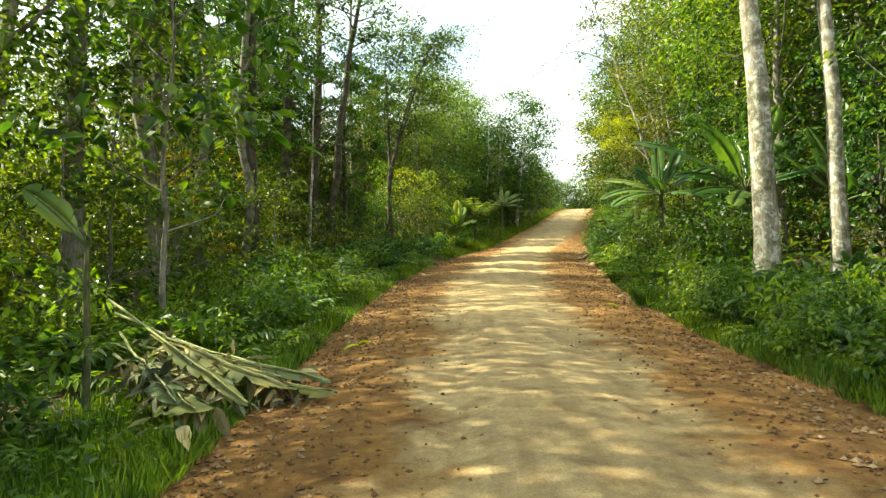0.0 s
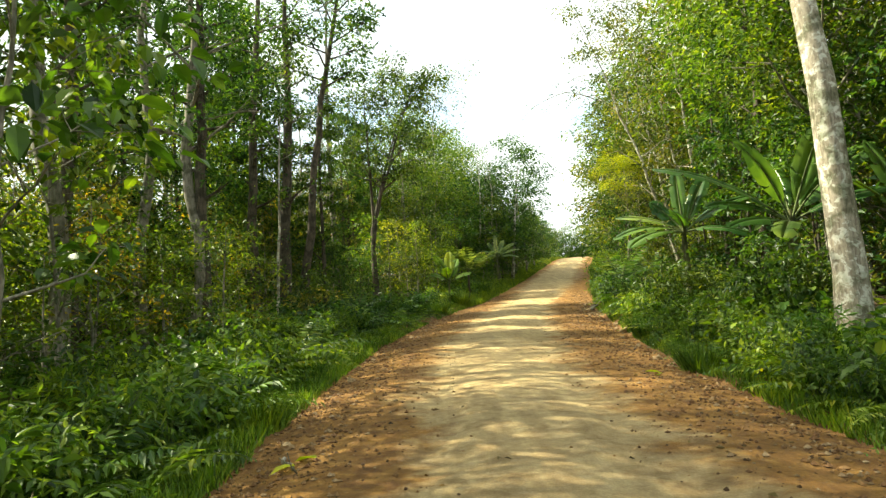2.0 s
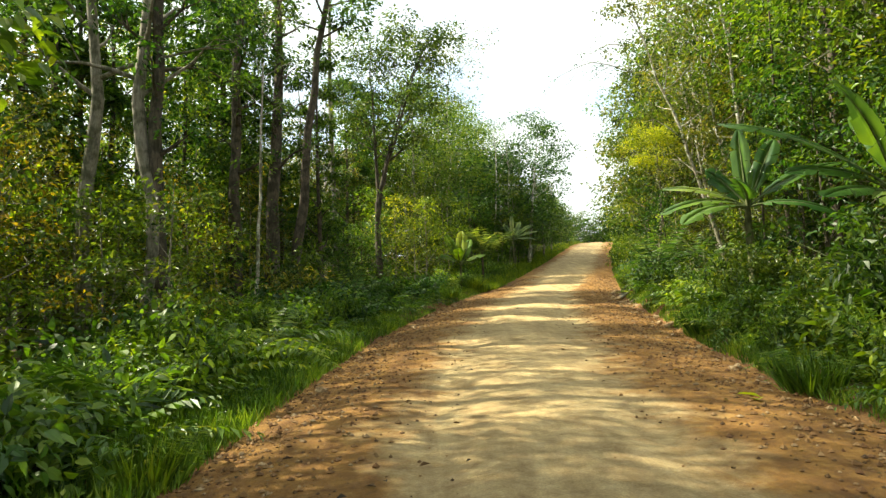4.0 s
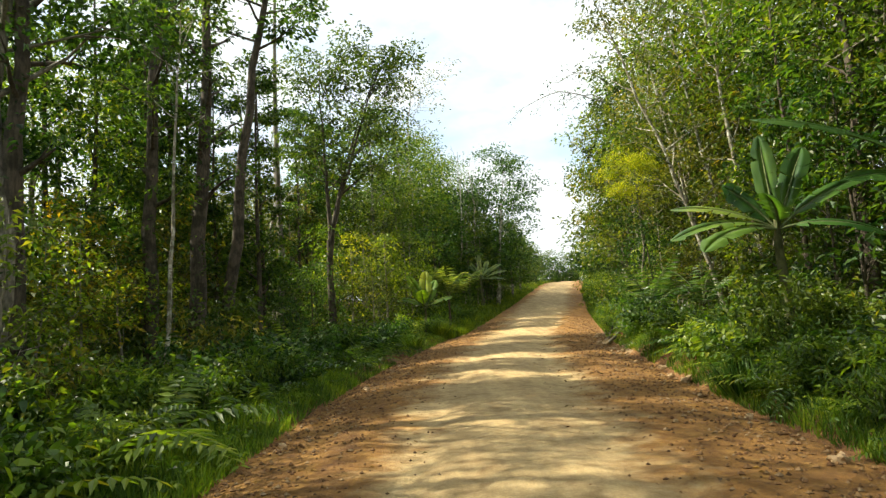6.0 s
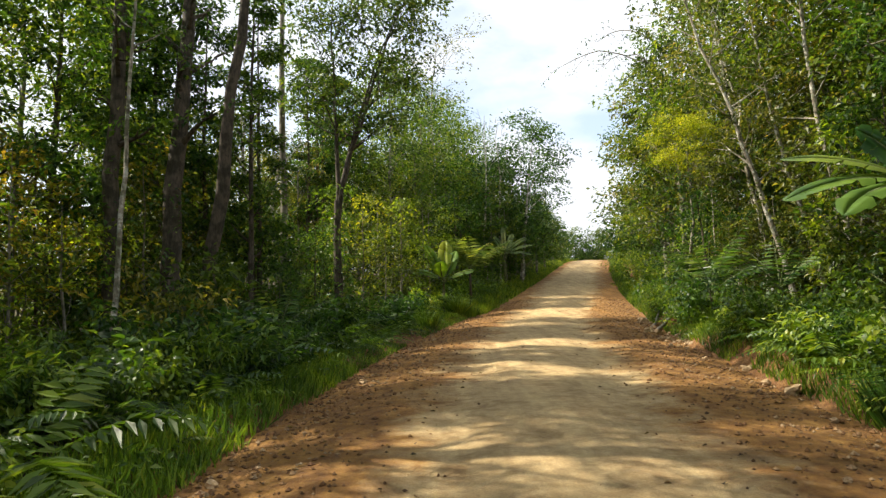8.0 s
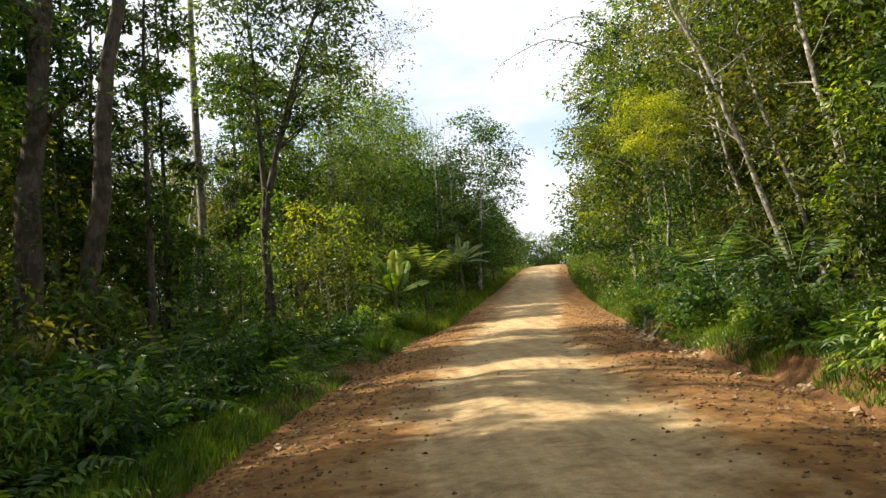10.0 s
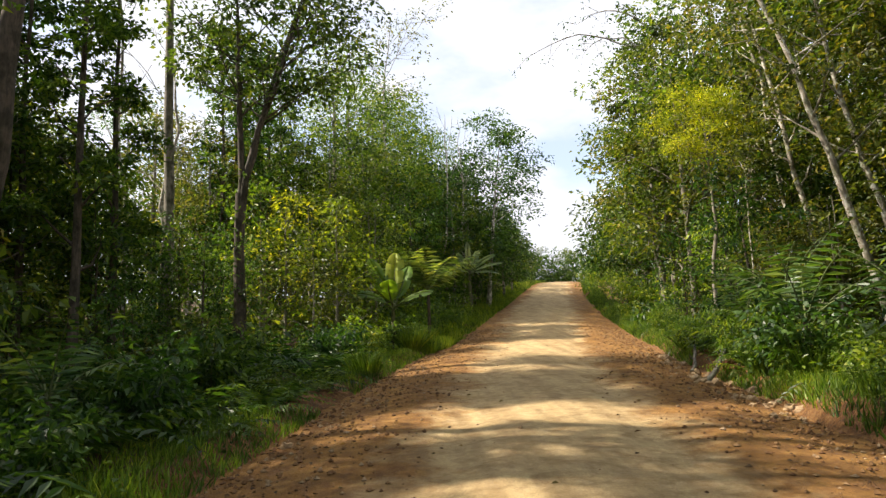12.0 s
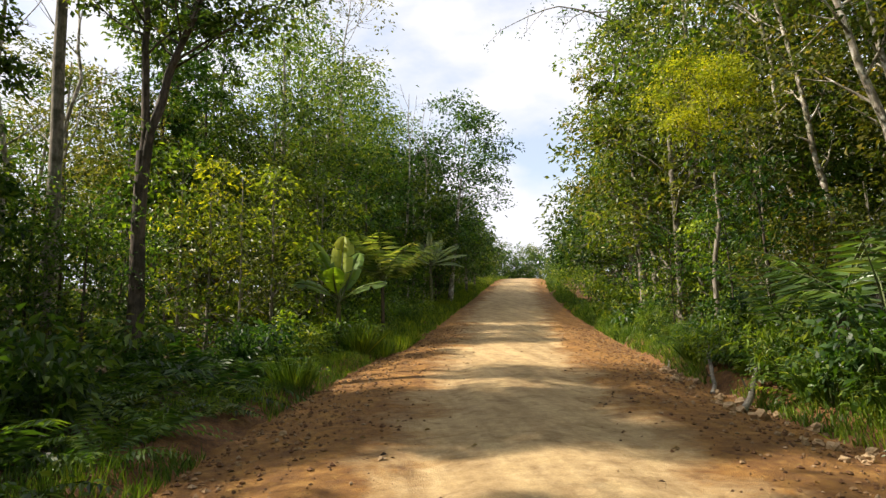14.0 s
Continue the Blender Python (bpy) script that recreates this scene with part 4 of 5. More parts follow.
PALM.put(2.0, 43.4, 60, 0.55)
for x, y, r_, s in ((7.3, 30.2, 10, 0.95), (7.9, 32.9, 60, 0.7), (7.9, 31.8, 100, 1.2), (8.6, 29.4, 220, 1.0), (8.0, 33.4, 300, 0.9), (9.2, 34.0, 40, 1.0)):
    BIG_FERN.put(x, y, r_, s)


# ---- forest on both sides ----
def scatter(stocks, n, side, near, far, y0, y1, seed, sizes=(0.8, 1.2), gap=1.2, tilt=4, avoid=()):
    """Sets down n plants between two distances from the road's edge, none closer to the last ones than gap."""
    r = np.random.RandomState(seed)
    done = []
    tries = 0
    while len(done) < n and tries < n * 30:
        tries += 1
        y, out = r.uniform(y0, y1), r.uniform(near, far)
        x = float(road_x(y)) + side * (half(y) + out) / 0.975
        if any((x - a) ** 2 + (y - b) ** 2 < gap * gap for a, b in done) or any((x - a) ** 2 + (y - b) ** 2 < c * c for a, b, c in avoid):
            continue
        done.append((x, y))
        stocks[r.randint(len(stocks))].put(x, y, r.uniform(0, 360), r.uniform(*sizes), 0.05, (r.uniform(-tilt, tilt), r.uniform(-tilt, tilt)))


TALLS, MIDS, SAPS = [TALL_PALE, TALL_GREY, TALL_DARK], [MID_ROUND, MID_OLIVE, MID_ROUND, MID_SPARSE], [SAPLING, SAPLING, SAPLING_YELLOW]
LOWS = [BUSHY, BUSHY_DEEP, BUSHY_OLIVE]
SKYLINE = [(-1.6, 48.0, 1.0), (-4.8, 50, 1.15), (-0.6, 54.0, 1.1), (0.6, 60.5, 1.25), (-2.6, 60, 1.3), (3.9, 66.5, 1.1), (2.2, 63.5, 1.2), (7.0, 70.5, 1.1), (3.5, 71, 1.2),
           (8.6, 76, 1.0), (10.6, 82, 0.85), (12.0, 87.5, 0.72), (14.2, 93, 0.65), (16.0, 99, 0.6), (1.2, 57.0, 1.05), (-6.5, 56, 1.2), (-8.2, 46.5, 1.05), (4.8, 75, 1.3), (5.3, 66.8, 1.25), (4.4, 60.6, 0.85), (5.6, 63.2, 0.8), (7.6, 68.5, 0.85), (9.3, 73.5, 0.8), (11.0, 79.5, 0.7), (-3.2, 67, 1.4), (0.5, 69, 1.35),
           (13.8, 47.0, 1.25), (14.9, 52.0, 1.3), (15.6, 58.0, 1.25), (19.0, 60, 1.3), (17.4, 64, 1.15), (18.6, 70, 1.1), (22, 72, 1.2), (20.2, 76, 0.95), (21.2, 82, 0.8), (22.4, 88, 0.7),
           (24.0, 94, 0.6), (26.5, 100, 0.6), (16.0, 44, 1.35), (17.0, 49, 1.3)]
for k, (x, y, s) in enumerate(SKYLINE):
    ([MID_ROUND, MID_OLIVE, MID_ROUND] if y < 55 else [FAR_ROUND, FAR_OLIVE, FAR_ROUND])[k % 3].put(x, y, k * 67, s, 0.05)
# The sun stands to the left of the road; gaps in the left-hand trees let it through to these stretches of the road.
LIT = ((24.0, 24.9), (25.8, 26.8), (27.8, 29.4), (33.4, 41.0), (45.6, 46.4), (49.2, 49.9))


def shades_gap(x, y, wide):
    """Whether a crown there, of that half width, would stand between the sun and one of those stretches."""
    foot = y - 0.18 * (float(road_x(y)) - x)
    return any(a - wide < foot < b + wide for a, b in LIT)


def left_trees(stocks, n, near, far, y0, y1, seed, sizes, gap, wide):
    """Tall trees on the sunny side, none in the gaps."""
    r = np.random.RandomState(seed)
    done, tries = [], 0
    while len(done) < n and tries < n * 40:
        tries += 1
        y, out = r.uniform(y0, y1), r.uniform(near, far)
        x = float(road_x(y) - (half(y) + out) / 0.975)
        if any((x - a) ** 2 + (y - b) ** 2 < gap * gap for a, b in done) or shades_gap(x, y, wide):
            continue
        done.append((x, y))
        stocks[r.randint(len(stocks))].put(x, y, r.uniform(0, 360), r.uniform(*sizes), 0.05, (r.uniform(-3, 3), r.uniform(-3, 3)))


left_trees([SHADE_TREE, SHADE_TREE, TALL_GREY], 12, 3.0, 6.4, -7, 25, 101, (0.85, 1.1), 2.2, 1.8)
left_trees([TALL_PALE, TALL_GREY, TALL_DARK], 4, 3.6, 9.0, 8, 24, 102, (0.8, 1.0), 2.0, 0.8)
# Far-out trees hidden behind the near ones, added to shade the left verge.
left_trees([SHADE_TREE, MID_OLIVE], 5, 13.0, 22.0, 28, 60, 103, (0.85, 1.1), 3.0, 1.8)
left_trees([MID_OLIVE], 3, 6.0, 10.5, 12, 27, 177, (0.6, 0.85), 2.2, 0.4)
left_trees([BUSHY_LIME, BUSHY_OLIVE, BUSHY], 12, 5.0, 10.0, 3, 22, 171, (0.8, 1.25), 1.7, -9.0)
left_trees([MID_OLIVE, MID_ROUND], 10, 6.5, 13.0, 24, 60, 172, (0.7, 0.95), 2.2, 0.7)
left_trees([SHADE_TREE, MID_ROUND], 8, 9.0, 17.0, 26, 62, 173, (0.9, 1.15), 2.4, 0.9)
# Slim trees added so that their shadows cross the road at each foot.
for foot in (21.2, 22.3, 23.3, 25.3, 27.2, 30.2, 31.2, 32.3, 42.9, 43.6, 44.6, 47.0, 48.1):
    SHADE_COLUMN.put(float(road_x(foot)) - 11.0, foot + 1.98, foot * 90, 1.06)
# Nearer ones, added to shade the road and the left verge.
for foot, away in ((30.0, 7.4), (31.3, 9.3), (32.6, 8.2)):
    SHADE_COLUMN.put(float(road_x(foot)) - away, foot + 0.18 * away, foot * 50, 0.86)
# Taller ones, added so the shade reaches the road's right half.
for foot in (21.5, 22.4, 30.4, 31.4, 32.4):
    SHADE_COLUMN.put(float(road_x(foot)) - 12.0, foot + 2.16, foot * 60, 1.3)
# The last two are added to shade the near road.
for k, (x, y, s) in enumerate(((-9.3, 27.8, 0.8), (-10.5, 31.0, 0.85), (-6.2, 7.8, 1.0), (-5.9, 4.6, 1.0))):
    SHADE_TREE.put(x, y, k * 97, s)
# A row added to keep the far road in shade.
for foot in (51.5, 54.5, 58, 61.5, 65, 69, 73):
    SHADE_TREE.put(float(road_x(foot)) - 9.5, foot + 1.7, foot * 70, 1.15)
scatter(SAPS, 7, -1, 3.0, 6.0, 3, 19, 104, (0.75, 1.15), 1.3)
scatter([BUSHY_DEEP, BUSHY, BUSHY], 9, -1, 2.6, 6.0, 3, 20, 105, (0.5, 0.8), 1.5)
scatter(SAPS, 8, -1, 2.4, 5.5, 40, 60, 109, (0.75, 1.1), 1.1, avoid=((4.9, 57.0, 3.0), (4.4, 52.5, 2.7), (4.1, 48.5, 2.4)))
scatter([SAPLING_YELLOW, BUSHY_LIME], 9, -1, 4.4, 8.0, 15, 27, 110, (0.6, 0.9), 1.2)
scatter([BUSHY_LIME, BUSHY_OLIVE, BUSHY_LIME], 22, -1, 6.5, 13.0, 15, 38, 134, (0.75, 1.15), 1.5)
scatter(LOWS + [BUSHY_LIME], 13, -1, 2.8, 8.5, 42, 66, 118, (0.7, 1.0), 1.5, avoid=((4.9, 57.0, 3.0), (4.4, 52.5, 2.7), (4.1, 48.5, 2.4)))
scatter([BUSHY_OLIVE, BUSHY_LIME, BUSHY_DEEP], 12, -1, 6.2, 8.6, 21, 36, 178, (0.9, 1.2), 1.3)
scatter([BUSHY_AMBER, BUSHY_OLIVE, BUSHY_AMBER], 13, -1, 4.2, 9.0, 13, 30, 179, (0.75, 1.15), 1.6)
BUSHY_GOLD.put(-2.4, 40.4, 20, 1.05)
# Trees added behind the bushes to shade the left side.
for k, (x, y) in enumerate(((-7.7, 35.0), (-8.4, 36.8), (-8.2, 38.6), (-9.8, 38.0))):
    MID_ROUND.put(x, y, k * 71, 0.78)
scatter([BUSHY_DEEP], 6, -1, 2.6, 5.0, 26, 38, 119, (0.3, 0.45), 1.5)
scatter([BUSHY_DEEP, BUSHY], 6, -1, 5.0, 8.0, 33.5, 42, 108, (0.6, 0.85), 1.4)
for k, (x, y, s) in enumerate(((-0.9, 40.6, 0.95), (0.2, 43.6, 1.0), (-1.9, 42.4, 1.15), (0.0, 46.2, 1.1), (-3.2, 41.0, 1.1), (-1.4, 38.9, 0.8))):
    [BUSHY_GOLD, BUSHY_GOLD, BUSHY_OLIVE][k % 3].put(x, y, k * 80, s)
scatter([BUSHY_LIME, BUSHY_OLIVE], 7, -1, 13.0, 22.0, 8, 33, 106, (0.7, 1.0), 2.5)
scatter(LOWS, 12, -1, 1.8, 5.0, 64, 104, 107, (0.7, 1.0), 2.0)
scatter([BUSHY_DEEP, BUSHY], 12, -1, 1.9, 4.2, 59, 84, 151, (0.55, 0.85), 1.3)
scatter([BUSHY_DEEP, BUSHY], 8, -1, 3.3, 5.5, 46, 58, 152, (0.6, 0.85), 1.2)
for k, (x, y, s) in enumerate(((-3.4, 35.4, 0.62), (-5.2, 34.8, 0.7), (-4.3, 36.6, 0.75), (-6.6, 36.2, 0.8))):
    BUSHY_DEEP.put(x, y, k * 63, s)
for bx, by in ((-3.9, 9.7), (-5.2, 13.2)):
    BIG_LEAF.put(bx, by, bx * 77, 0.9)
for k, (x, y, s) in enumerate(((13.5, 42.6, 1.3), (12.3, 45.5, 1.25), (15.0, 39.0, 1.35), (14.8, 35.0, 1.3), (16.0, 31.0, 1.35), (13.7, 27.4, 1.3), (12.8, 23.8, 1.3), (12.4, 20.0, 1.3), (13.4, 15.5, 1.3), (12.9, 50.0, 1.2))):
    [MID_OLIVE, MID_ROUND, MID_OLIVE][k % 3].put(x, y, k * 67, s)
for k, (x, y, s) in enumerate(((12.6, 26.2, 1.2), (13.6, 30.2, 1.3), (15.2, 34.2, 1.35), (15.6, 42.8, 1.35), (14.0, 47.2, 1.25), (15.4, 38.4, 1.3), (11.8, 21.6, 1.15), (11.9, 16.6, 1.15), (15.0, 52.5, 1.2))):
    SHADE_TREE.put(x, y, k * 83, s)
# A crown added to shade the hollow; two deep-leaved trees carry its darkness in colour.
SHADE_TREE.put(9.3, 19.2, 48, 0.95)
TALL_DARK.put(10.3, 24.4, 30, 0.8)
SHADE_COLUMN.put(9.7, 25.8, 60, 0.8)
clear = ((9.2, 36.5, 2.0), (10.2, 38.4, 1.6), (8.3, 34.5, 1.4), (7.6, 13.3, 1.6), (6.75, 21.4, 2.1), (6.7, 16.9, 2.1), (6.2, 14.5, 2.0), (8.5, 17.6, 1.5), (5.8, 19.0, 1.8))
scatter(TALLS + [MID_OLIVE], 18, 1, 5.5, 14.0, 12, 60, 111, (0.8, 1.1), 2.2)
scatter([SHADE_TREE, MID_ROUND, MID_OLIVE], 16, 1, 7.0, 15.0, 9, 40, 174, (0.9, 1.2), 2.4, avoid=((10.5, 39.6, 3.2), (9.0, 36, 2.6)))
scatter(MIDS, 12, 1, 7.0, 13.0, 24, 44, 112, (0.75, 1.05), 2.0, avoid=((10.5, 39.6, 2.5), (9.0, 36, 2.2)))
scatter(SAPS, 22, 1, 3.0, 7.5, 10, 60, 114, (0.75, 1.25), 1.1, avoid=clear)
scatter(LOWS + [BUSHY_DEEP, BUSHY_LIME], 38, 1, 3.4, 9.0, 7, 64, 116, (0.7, 1.1), 1.5, avoid=clear)
scatter([BUSHY, BUSHY_OLIVE, BUSHY_DEEP, BUSHY_LIME], 15, 1, 2.0, 4.6, 34, 54, 181, (0.65, 0.95), 1.2)
scatter(LOWS, 14, 1, 1.8, 5.0, 64, 104, 117, (0.7, 1.0), 2.0)
for x, y, s in ((19.5, 113, 0.9), (21.5, 116, 1.1), (23.5, 114, 0.9), (17.5, 116, 1.2), (25.5, 118, 1.1), (21, 121, 1.2), (28, 122, 1.2), (15, 118, 1.2)):
    FAR_OLIVE.put(x, y, x * 40, s * 0.76)
for x, y, s in ((2.0, 53.6, 1.2), (3.2, 60.2, 0.9), (4.6, 61.6, 0.85), (5.9, 63.6, 0.8), (1.6, 50.8, 1.1)):
    BUSHY_DEEP.put(x, y, x * 60, s)

NEAR = [SHRUBS[0], SHRUBS[1], SHRUBS[0], SHRUBS[1], SHRUBS[0], SHRUBS[1], SHRUBS[2]]
heap = ((4.9, 57.0, 1.6), (0.8, 40.2, 1.2), (0.9, 38.6, 0.9), (2.0, 43.4, 1.0), (-2.3, 6.5, 1.0), (-3.0, 7.2, 0.8), (-1.6, 6.2, 0.8))
scatter(NEAR, 24, -1, 1.2, 3.4, 3, 23, 121, (0.7, 1.25), 0.5, 8, heap)
# Along this darker stretch the shrubs carry the shade in their colour.
scatter([SHADED_SHRUB], 18, -1, 0.9, 3.4, 23, 38, 169, (0.7, 1.2), 0.5, 8, heap)
scatter(LIGHT_SHRUBS, 34, -1, 1.1, 2.9, 7, 24, 153, (0.7, 1.3), 0.5, 8, heap)
scatter(LIGHT_SHRUBS, 20, -1, 0.6, 2.6, 37, 56, 154, (0.7, 1.3), 0.5, 8, heap)
scatter(SHRUBS[3:] + SHRUBS[:1], 20, -1, 2.8, 7.5, 4, 46, 122, (0.7, 1.2), 0.9, 8, heap)
scatter(NEAR, 56, 1, 0.6, 3.0, 4, 45, 123, (0.65, 1.2), 0.5, 8)
scatter(SHRUBS[3:] + SHRUBS[:1], 20, 1, 2.4, 7.0, 8, 46, 124, (0.7, 1.2), 0.9, 8, clear)
scatter(LIGHT_SHRUBS, 34, 1, 0.45, 2.4, 8, 37, 175, (0.7, 1.2), 0.5, 8)
scatter(FERNS, 80, -1, 0.5, 3.0, 2, 50, 131, (0.7, 1.35), 0.45, 8, heap)
scatter(FERNS[:1], 18, -1, 1.1, 2.8, 3, 20, 135, (1.3, 1.9), 0.8, 10, heap)
# Large ferns of the same stretch, shade likewise in the leaf colour.
scatter([FERN_SHADED], 24, -1, 1.1, 3.2, 20, 37, 138, (1.2, 1.8), 0.8, 10, heap)
scatter([SHRUBS[2]], 14, 1, 1.2, 2.8, 9, 22, 136, (1.1, 1.5), 0.7, 8)
scatter(FERNS[:1], 16, 1, 0.9, 2.6, 8, 36, 137, (1.2, 1.7), 0.8, 10)


def thicket(name, label, side, n, near, far, y0, y1, high, seed, mat, leaf=0.2, tufts=14):
    """Far scrub that nobody could count: many leafy tufts on the ground, in one mesh."""
    r = np.random.RandomState(seed)
    y, out = r.uniform(y0, y1, n), r.uniform(near, far, n)
    x = road_x(y) + side * (half(y) + out) / 0.975
    keep = (np.abs(x - 0.0872 * y + 0.07) > 1.0) | (y > 57.5)
    x, y, n = x[keep], y[keep], int(keep.sum())
    foot = np.stack([x, y, land(x, y)], 1)
    h = high * r.uniform(0.5, 1.2, n)
    c = np.repeat(foot, tufts, 0) + r.normal(0, 1, (n * tufts, 3)) * np.repeat(h, tufts)[:, None] * np.array([0.3, 0.3, 0.0])
    c[:, 2] += np.repeat(h, tufts) * r.uniform(0.05, 1.0, n * tufts)
    v, f = clump_leaves(r, c, 16, 0.4, leaf)
    return tagged(new(name, mesh_from(name, v, f, mat)), label, "scrub", kind="stuff")


thicket("roadside_scrub", "dense green scrub lining the far verge", -1, 90, 1.7, 5.5, 45, 108, 2.3, 125, LEAF_HERB)
thicket("roadside_scrub", "dense green scrub lining the far bank", 1, 48, 0.5, 5.0, 45, 108, 1.8, 126, LEAF_HERB)
thicket("far_woods", "dark green woods closing the view beyond the crest", -1, 34, -10.0, 12.0, 112, 126, 5.2, 127, LEAF_DEEP, 0.4, 26)
for side, n, near, far, y0, y1, sd in ((-1, 70, 22, 62, -30, 130, 161), (1, 70, 22, 62, -30, 130, 162), (-1, 22, 1.5, 22, -45, -12, 163), (1, 22, 1.5, 22, -45, -12, 164)):
    thicket("far_woods", "dark green woods all round the cleared road", side, n, near, far, y0, y1, 5.0, sd, LEAF_DEEP, 0.8, 10)
for side, sd in ((-1, 167), (1, 168)):
    thicket("forest_scrub", "low leafy scrub filling the forest floor", side, 90, 8.0, 24.0, -14, 66, 2.0, sd, LEAF_MID, 0.42, 9)
scatter(NEAR[:2] + FERNS + FERNS, 90, 1, 0.5, 1.4, 8, 46, 133, (0.45, 0.8), 0.3, 8)
scatter(FERNS, 110, 1, 0.55, 3.4, 5, 50, 132, (0.7, 1.3), 0.45, 8)
BIG_FERN.put(-2.6, 27.0, 30, 0.7)


# ---- grass along the verges ----
def grass(name, label, side, n, y0, y1, near, far, seed, tall):
    r = np.random.RandomState(seed)
    y = y0 + (y1 - y0) * r.uniform(0, 1, n) ** 1.3
    out = near + (far - near) * r.beta(1.2, 2.0, n)
    keep = wave(y * 0.9, out * 2.0, 1.4, seed) > -0.45
    y, out = y[keep], out[keep]
    x = road_x(y) + side * (half(y) + out) / 0.975
    base = np.stack([x, y, land(x, y) - 0.02], 1)
    m = len(y)
    way = np.stack([r.normal(0, 0.35, m), r.normal(0, 0.35, m), np.ones(m)], 1)
    L = tall * r.uniform(0.4, 1.3, m)
    v, f = leaf_blades(base, way, r.normal(0, 1, (m, 3)), L, (0.010 + 0.012 * r.uniform(0, 1, m)) * max(1.0, tall / 0.16), 0.1, 0.35)
    return tagged(new(name, mesh_from(name, v, f, LEAF_GRASS)), label, "grass", kind="stuff")


grass("grass", "fresh green grass on the verge", -1, 42000, 2, 62, 0.02, 1.9, 141, 0.17)
grass("grass", "soft green grass in front of the verge shrubs", -1, 20000, 3, 26, 0.1, 2.1, 157, 0.24)
grass("grass", "fresh green grass on the bank", 1, 36000, 4, 62, 0.15, 1.5, 142, 0.2)


grass("grass", "green grass beside the road behind the start", -1, 6000, -14, 3, -0.1, 2.4, 155, 0.2)
grass("grass", "green grass on the bank behind the start", 1, 6000, -14, 5, 0.2, 2.4, 156, 0.2)
grass("grass", "tall light green grass on the verge up the hill", -1, 22000, 40, 104, -0.35, 2.6, 145, 0.38)
grass("grass", "tall light green grass at the foot of the far bank", 1, 14000, 42, 104, 0.15, 1.6, 146, 0.32)


def weeds(name, label, side, n, y0, y1, near, far, seed, size=1.0, mat=LEAF_HERB):
    """Small broad leaves close to the soil."""
    r = np.random.RandomState(seed)
    y = y0 + (y1 - y0) * r.uniform(0, 1, n) ** 1.3
    out = near + (far - near) * r.uniform(0, 1, n)
    keep = wave(y * 1.1, out * 1.6, 1.6, seed) > -0.25
    y, out = y[keep], out[keep]
    m = len(y)
    x = road_x(y) + side * (half(y) + out) / 0.975
    high = r.uniform(0, 1, m) ** 1.6 * 0.34 * size * ease(out / 0.8 + 0.25)
    base = np.stack([x, y, land(x, y) + high], 1)
    a = r.uniform(0, 6.283, m)
    way = np.stack([np.cos(a), np.sin(a), r.normal(0.15, 0.35, m)], 1)
    L = r.uniform(0.05, 0.13, m) * size
    v, f = leaf_blades(base, way, np.array([0, 0, 1.0]) + r.normal(0, 0.35, (m, 3)), L, L * 0.55, 0.2)
    return tagged(new(name, mesh_from(name, v, f, mat)), label, "weeds", kind="stuff")


weeds("weeds", "low broad-leaved weeds covering the verge", -1, 34000, 2, 60, 0.25, 4.5, 143)
weeds("weeds", "low broad-leaved weeds covering the bank", 1, 28000, 4, 60, 0.42, 4.5, 144)
weeds("undergrowth", "dark leafy undergrowth on the forest floor", -1, 30000, -14, 70, 3.5, 21, 147, 2.9, LEAF_MID)
weeds("undergrowth", "dark leafy undergrowth under the roadside trees", 1, 30000, -14, 70, 3.5, 21, 148, 2.9, LEAF_MID)
weeds("weeds", "low broad-leaved weeds along the road behind the start", -1, 4000, -14, 3, 0.3, 4.0, 149, 1.4)
weeds("weeds", "low broad-leaved weeds along the bank behind the start", 1, 4500, -14, 5, 0.3, 4.0, 150, 1.4)
scatter(LOWS + SHRUBS[3:], 9, -1, 3.5, 10.0, -13, 2, 165, (0.6, 1.0), 1.6)
scatter(LOWS + SHRUBS[3:], 9, 1, 3.5, 10.0, -13, 4, 166, (0.6, 1.0), 1.6)


# ---- loose things on the road and verges ----
def stone_mesh(seed, size, flat=0.65):
    rng = np.random.RandomState(seed)
    bm = bmesh.new()
    bmesh.ops.create_icosphere(bm, subdivisions=2, radius=size)
    for v in bm.verts:
        d = v.co.normalized()
        k = 0.72 + 0.5 * noise.noise(d * 1.6 + Vector((seed, 0, 0))) + 0.12 * rng.uniform(-1, 1)
        v.co = v.co * k
        v.co.z *= flat
    me = bpy.data.meshes.new("rock")
    bm.to_mesh(me)
    bm.free()
    me.materials.append(STONE)
    return me


ROCKS = [stone_mesh(s, 0.11) for s in range(5)]


def rock(x, y, size, turn, k, label="weathered pale orange stone at the road's edge"):
    ob = tagged(new("rock", ROCKS[k % 5]), label, "rock", "roadside rocks")
    ob.matrix_basis = pose(x, y, float(road_height(x, y)) + 0.03 * size, 10 * (k % 3), 0, turn) @ Matrix.Scale(size, 4)
    return ob


rk = np.random.RandomState(201)
for k, (u, y, s) in enumerate([(2.55, 16.2, 1.0), (2.6, 18.6, 0.7), (2.75, 22.4, 1.5), (2.9, 22.0, 1.1), (2.65, 23.2, 0.9), (2.8, 24.6, 1.2), (2.55, 20.6, 0.6), (-2.45, 15.8, 0.9), (-2.5, 18.9, 0.7),
                               (-2.35, 24.2, 0.8), (-2.5, 27.8, 0.8), (-2.4, 10.6, 0.8), (2.5, 26.0, 0.7), (-2.3, 31.0, 0.6), (-1.2, 29.4, 0.4), (-0.3, 27.6, 0.35), (1.7, 18.2, 0.4)]):
    rock(float(road_x(y) + u * half(y) / HALF), y, s, rk.uniform(0, 360), k)
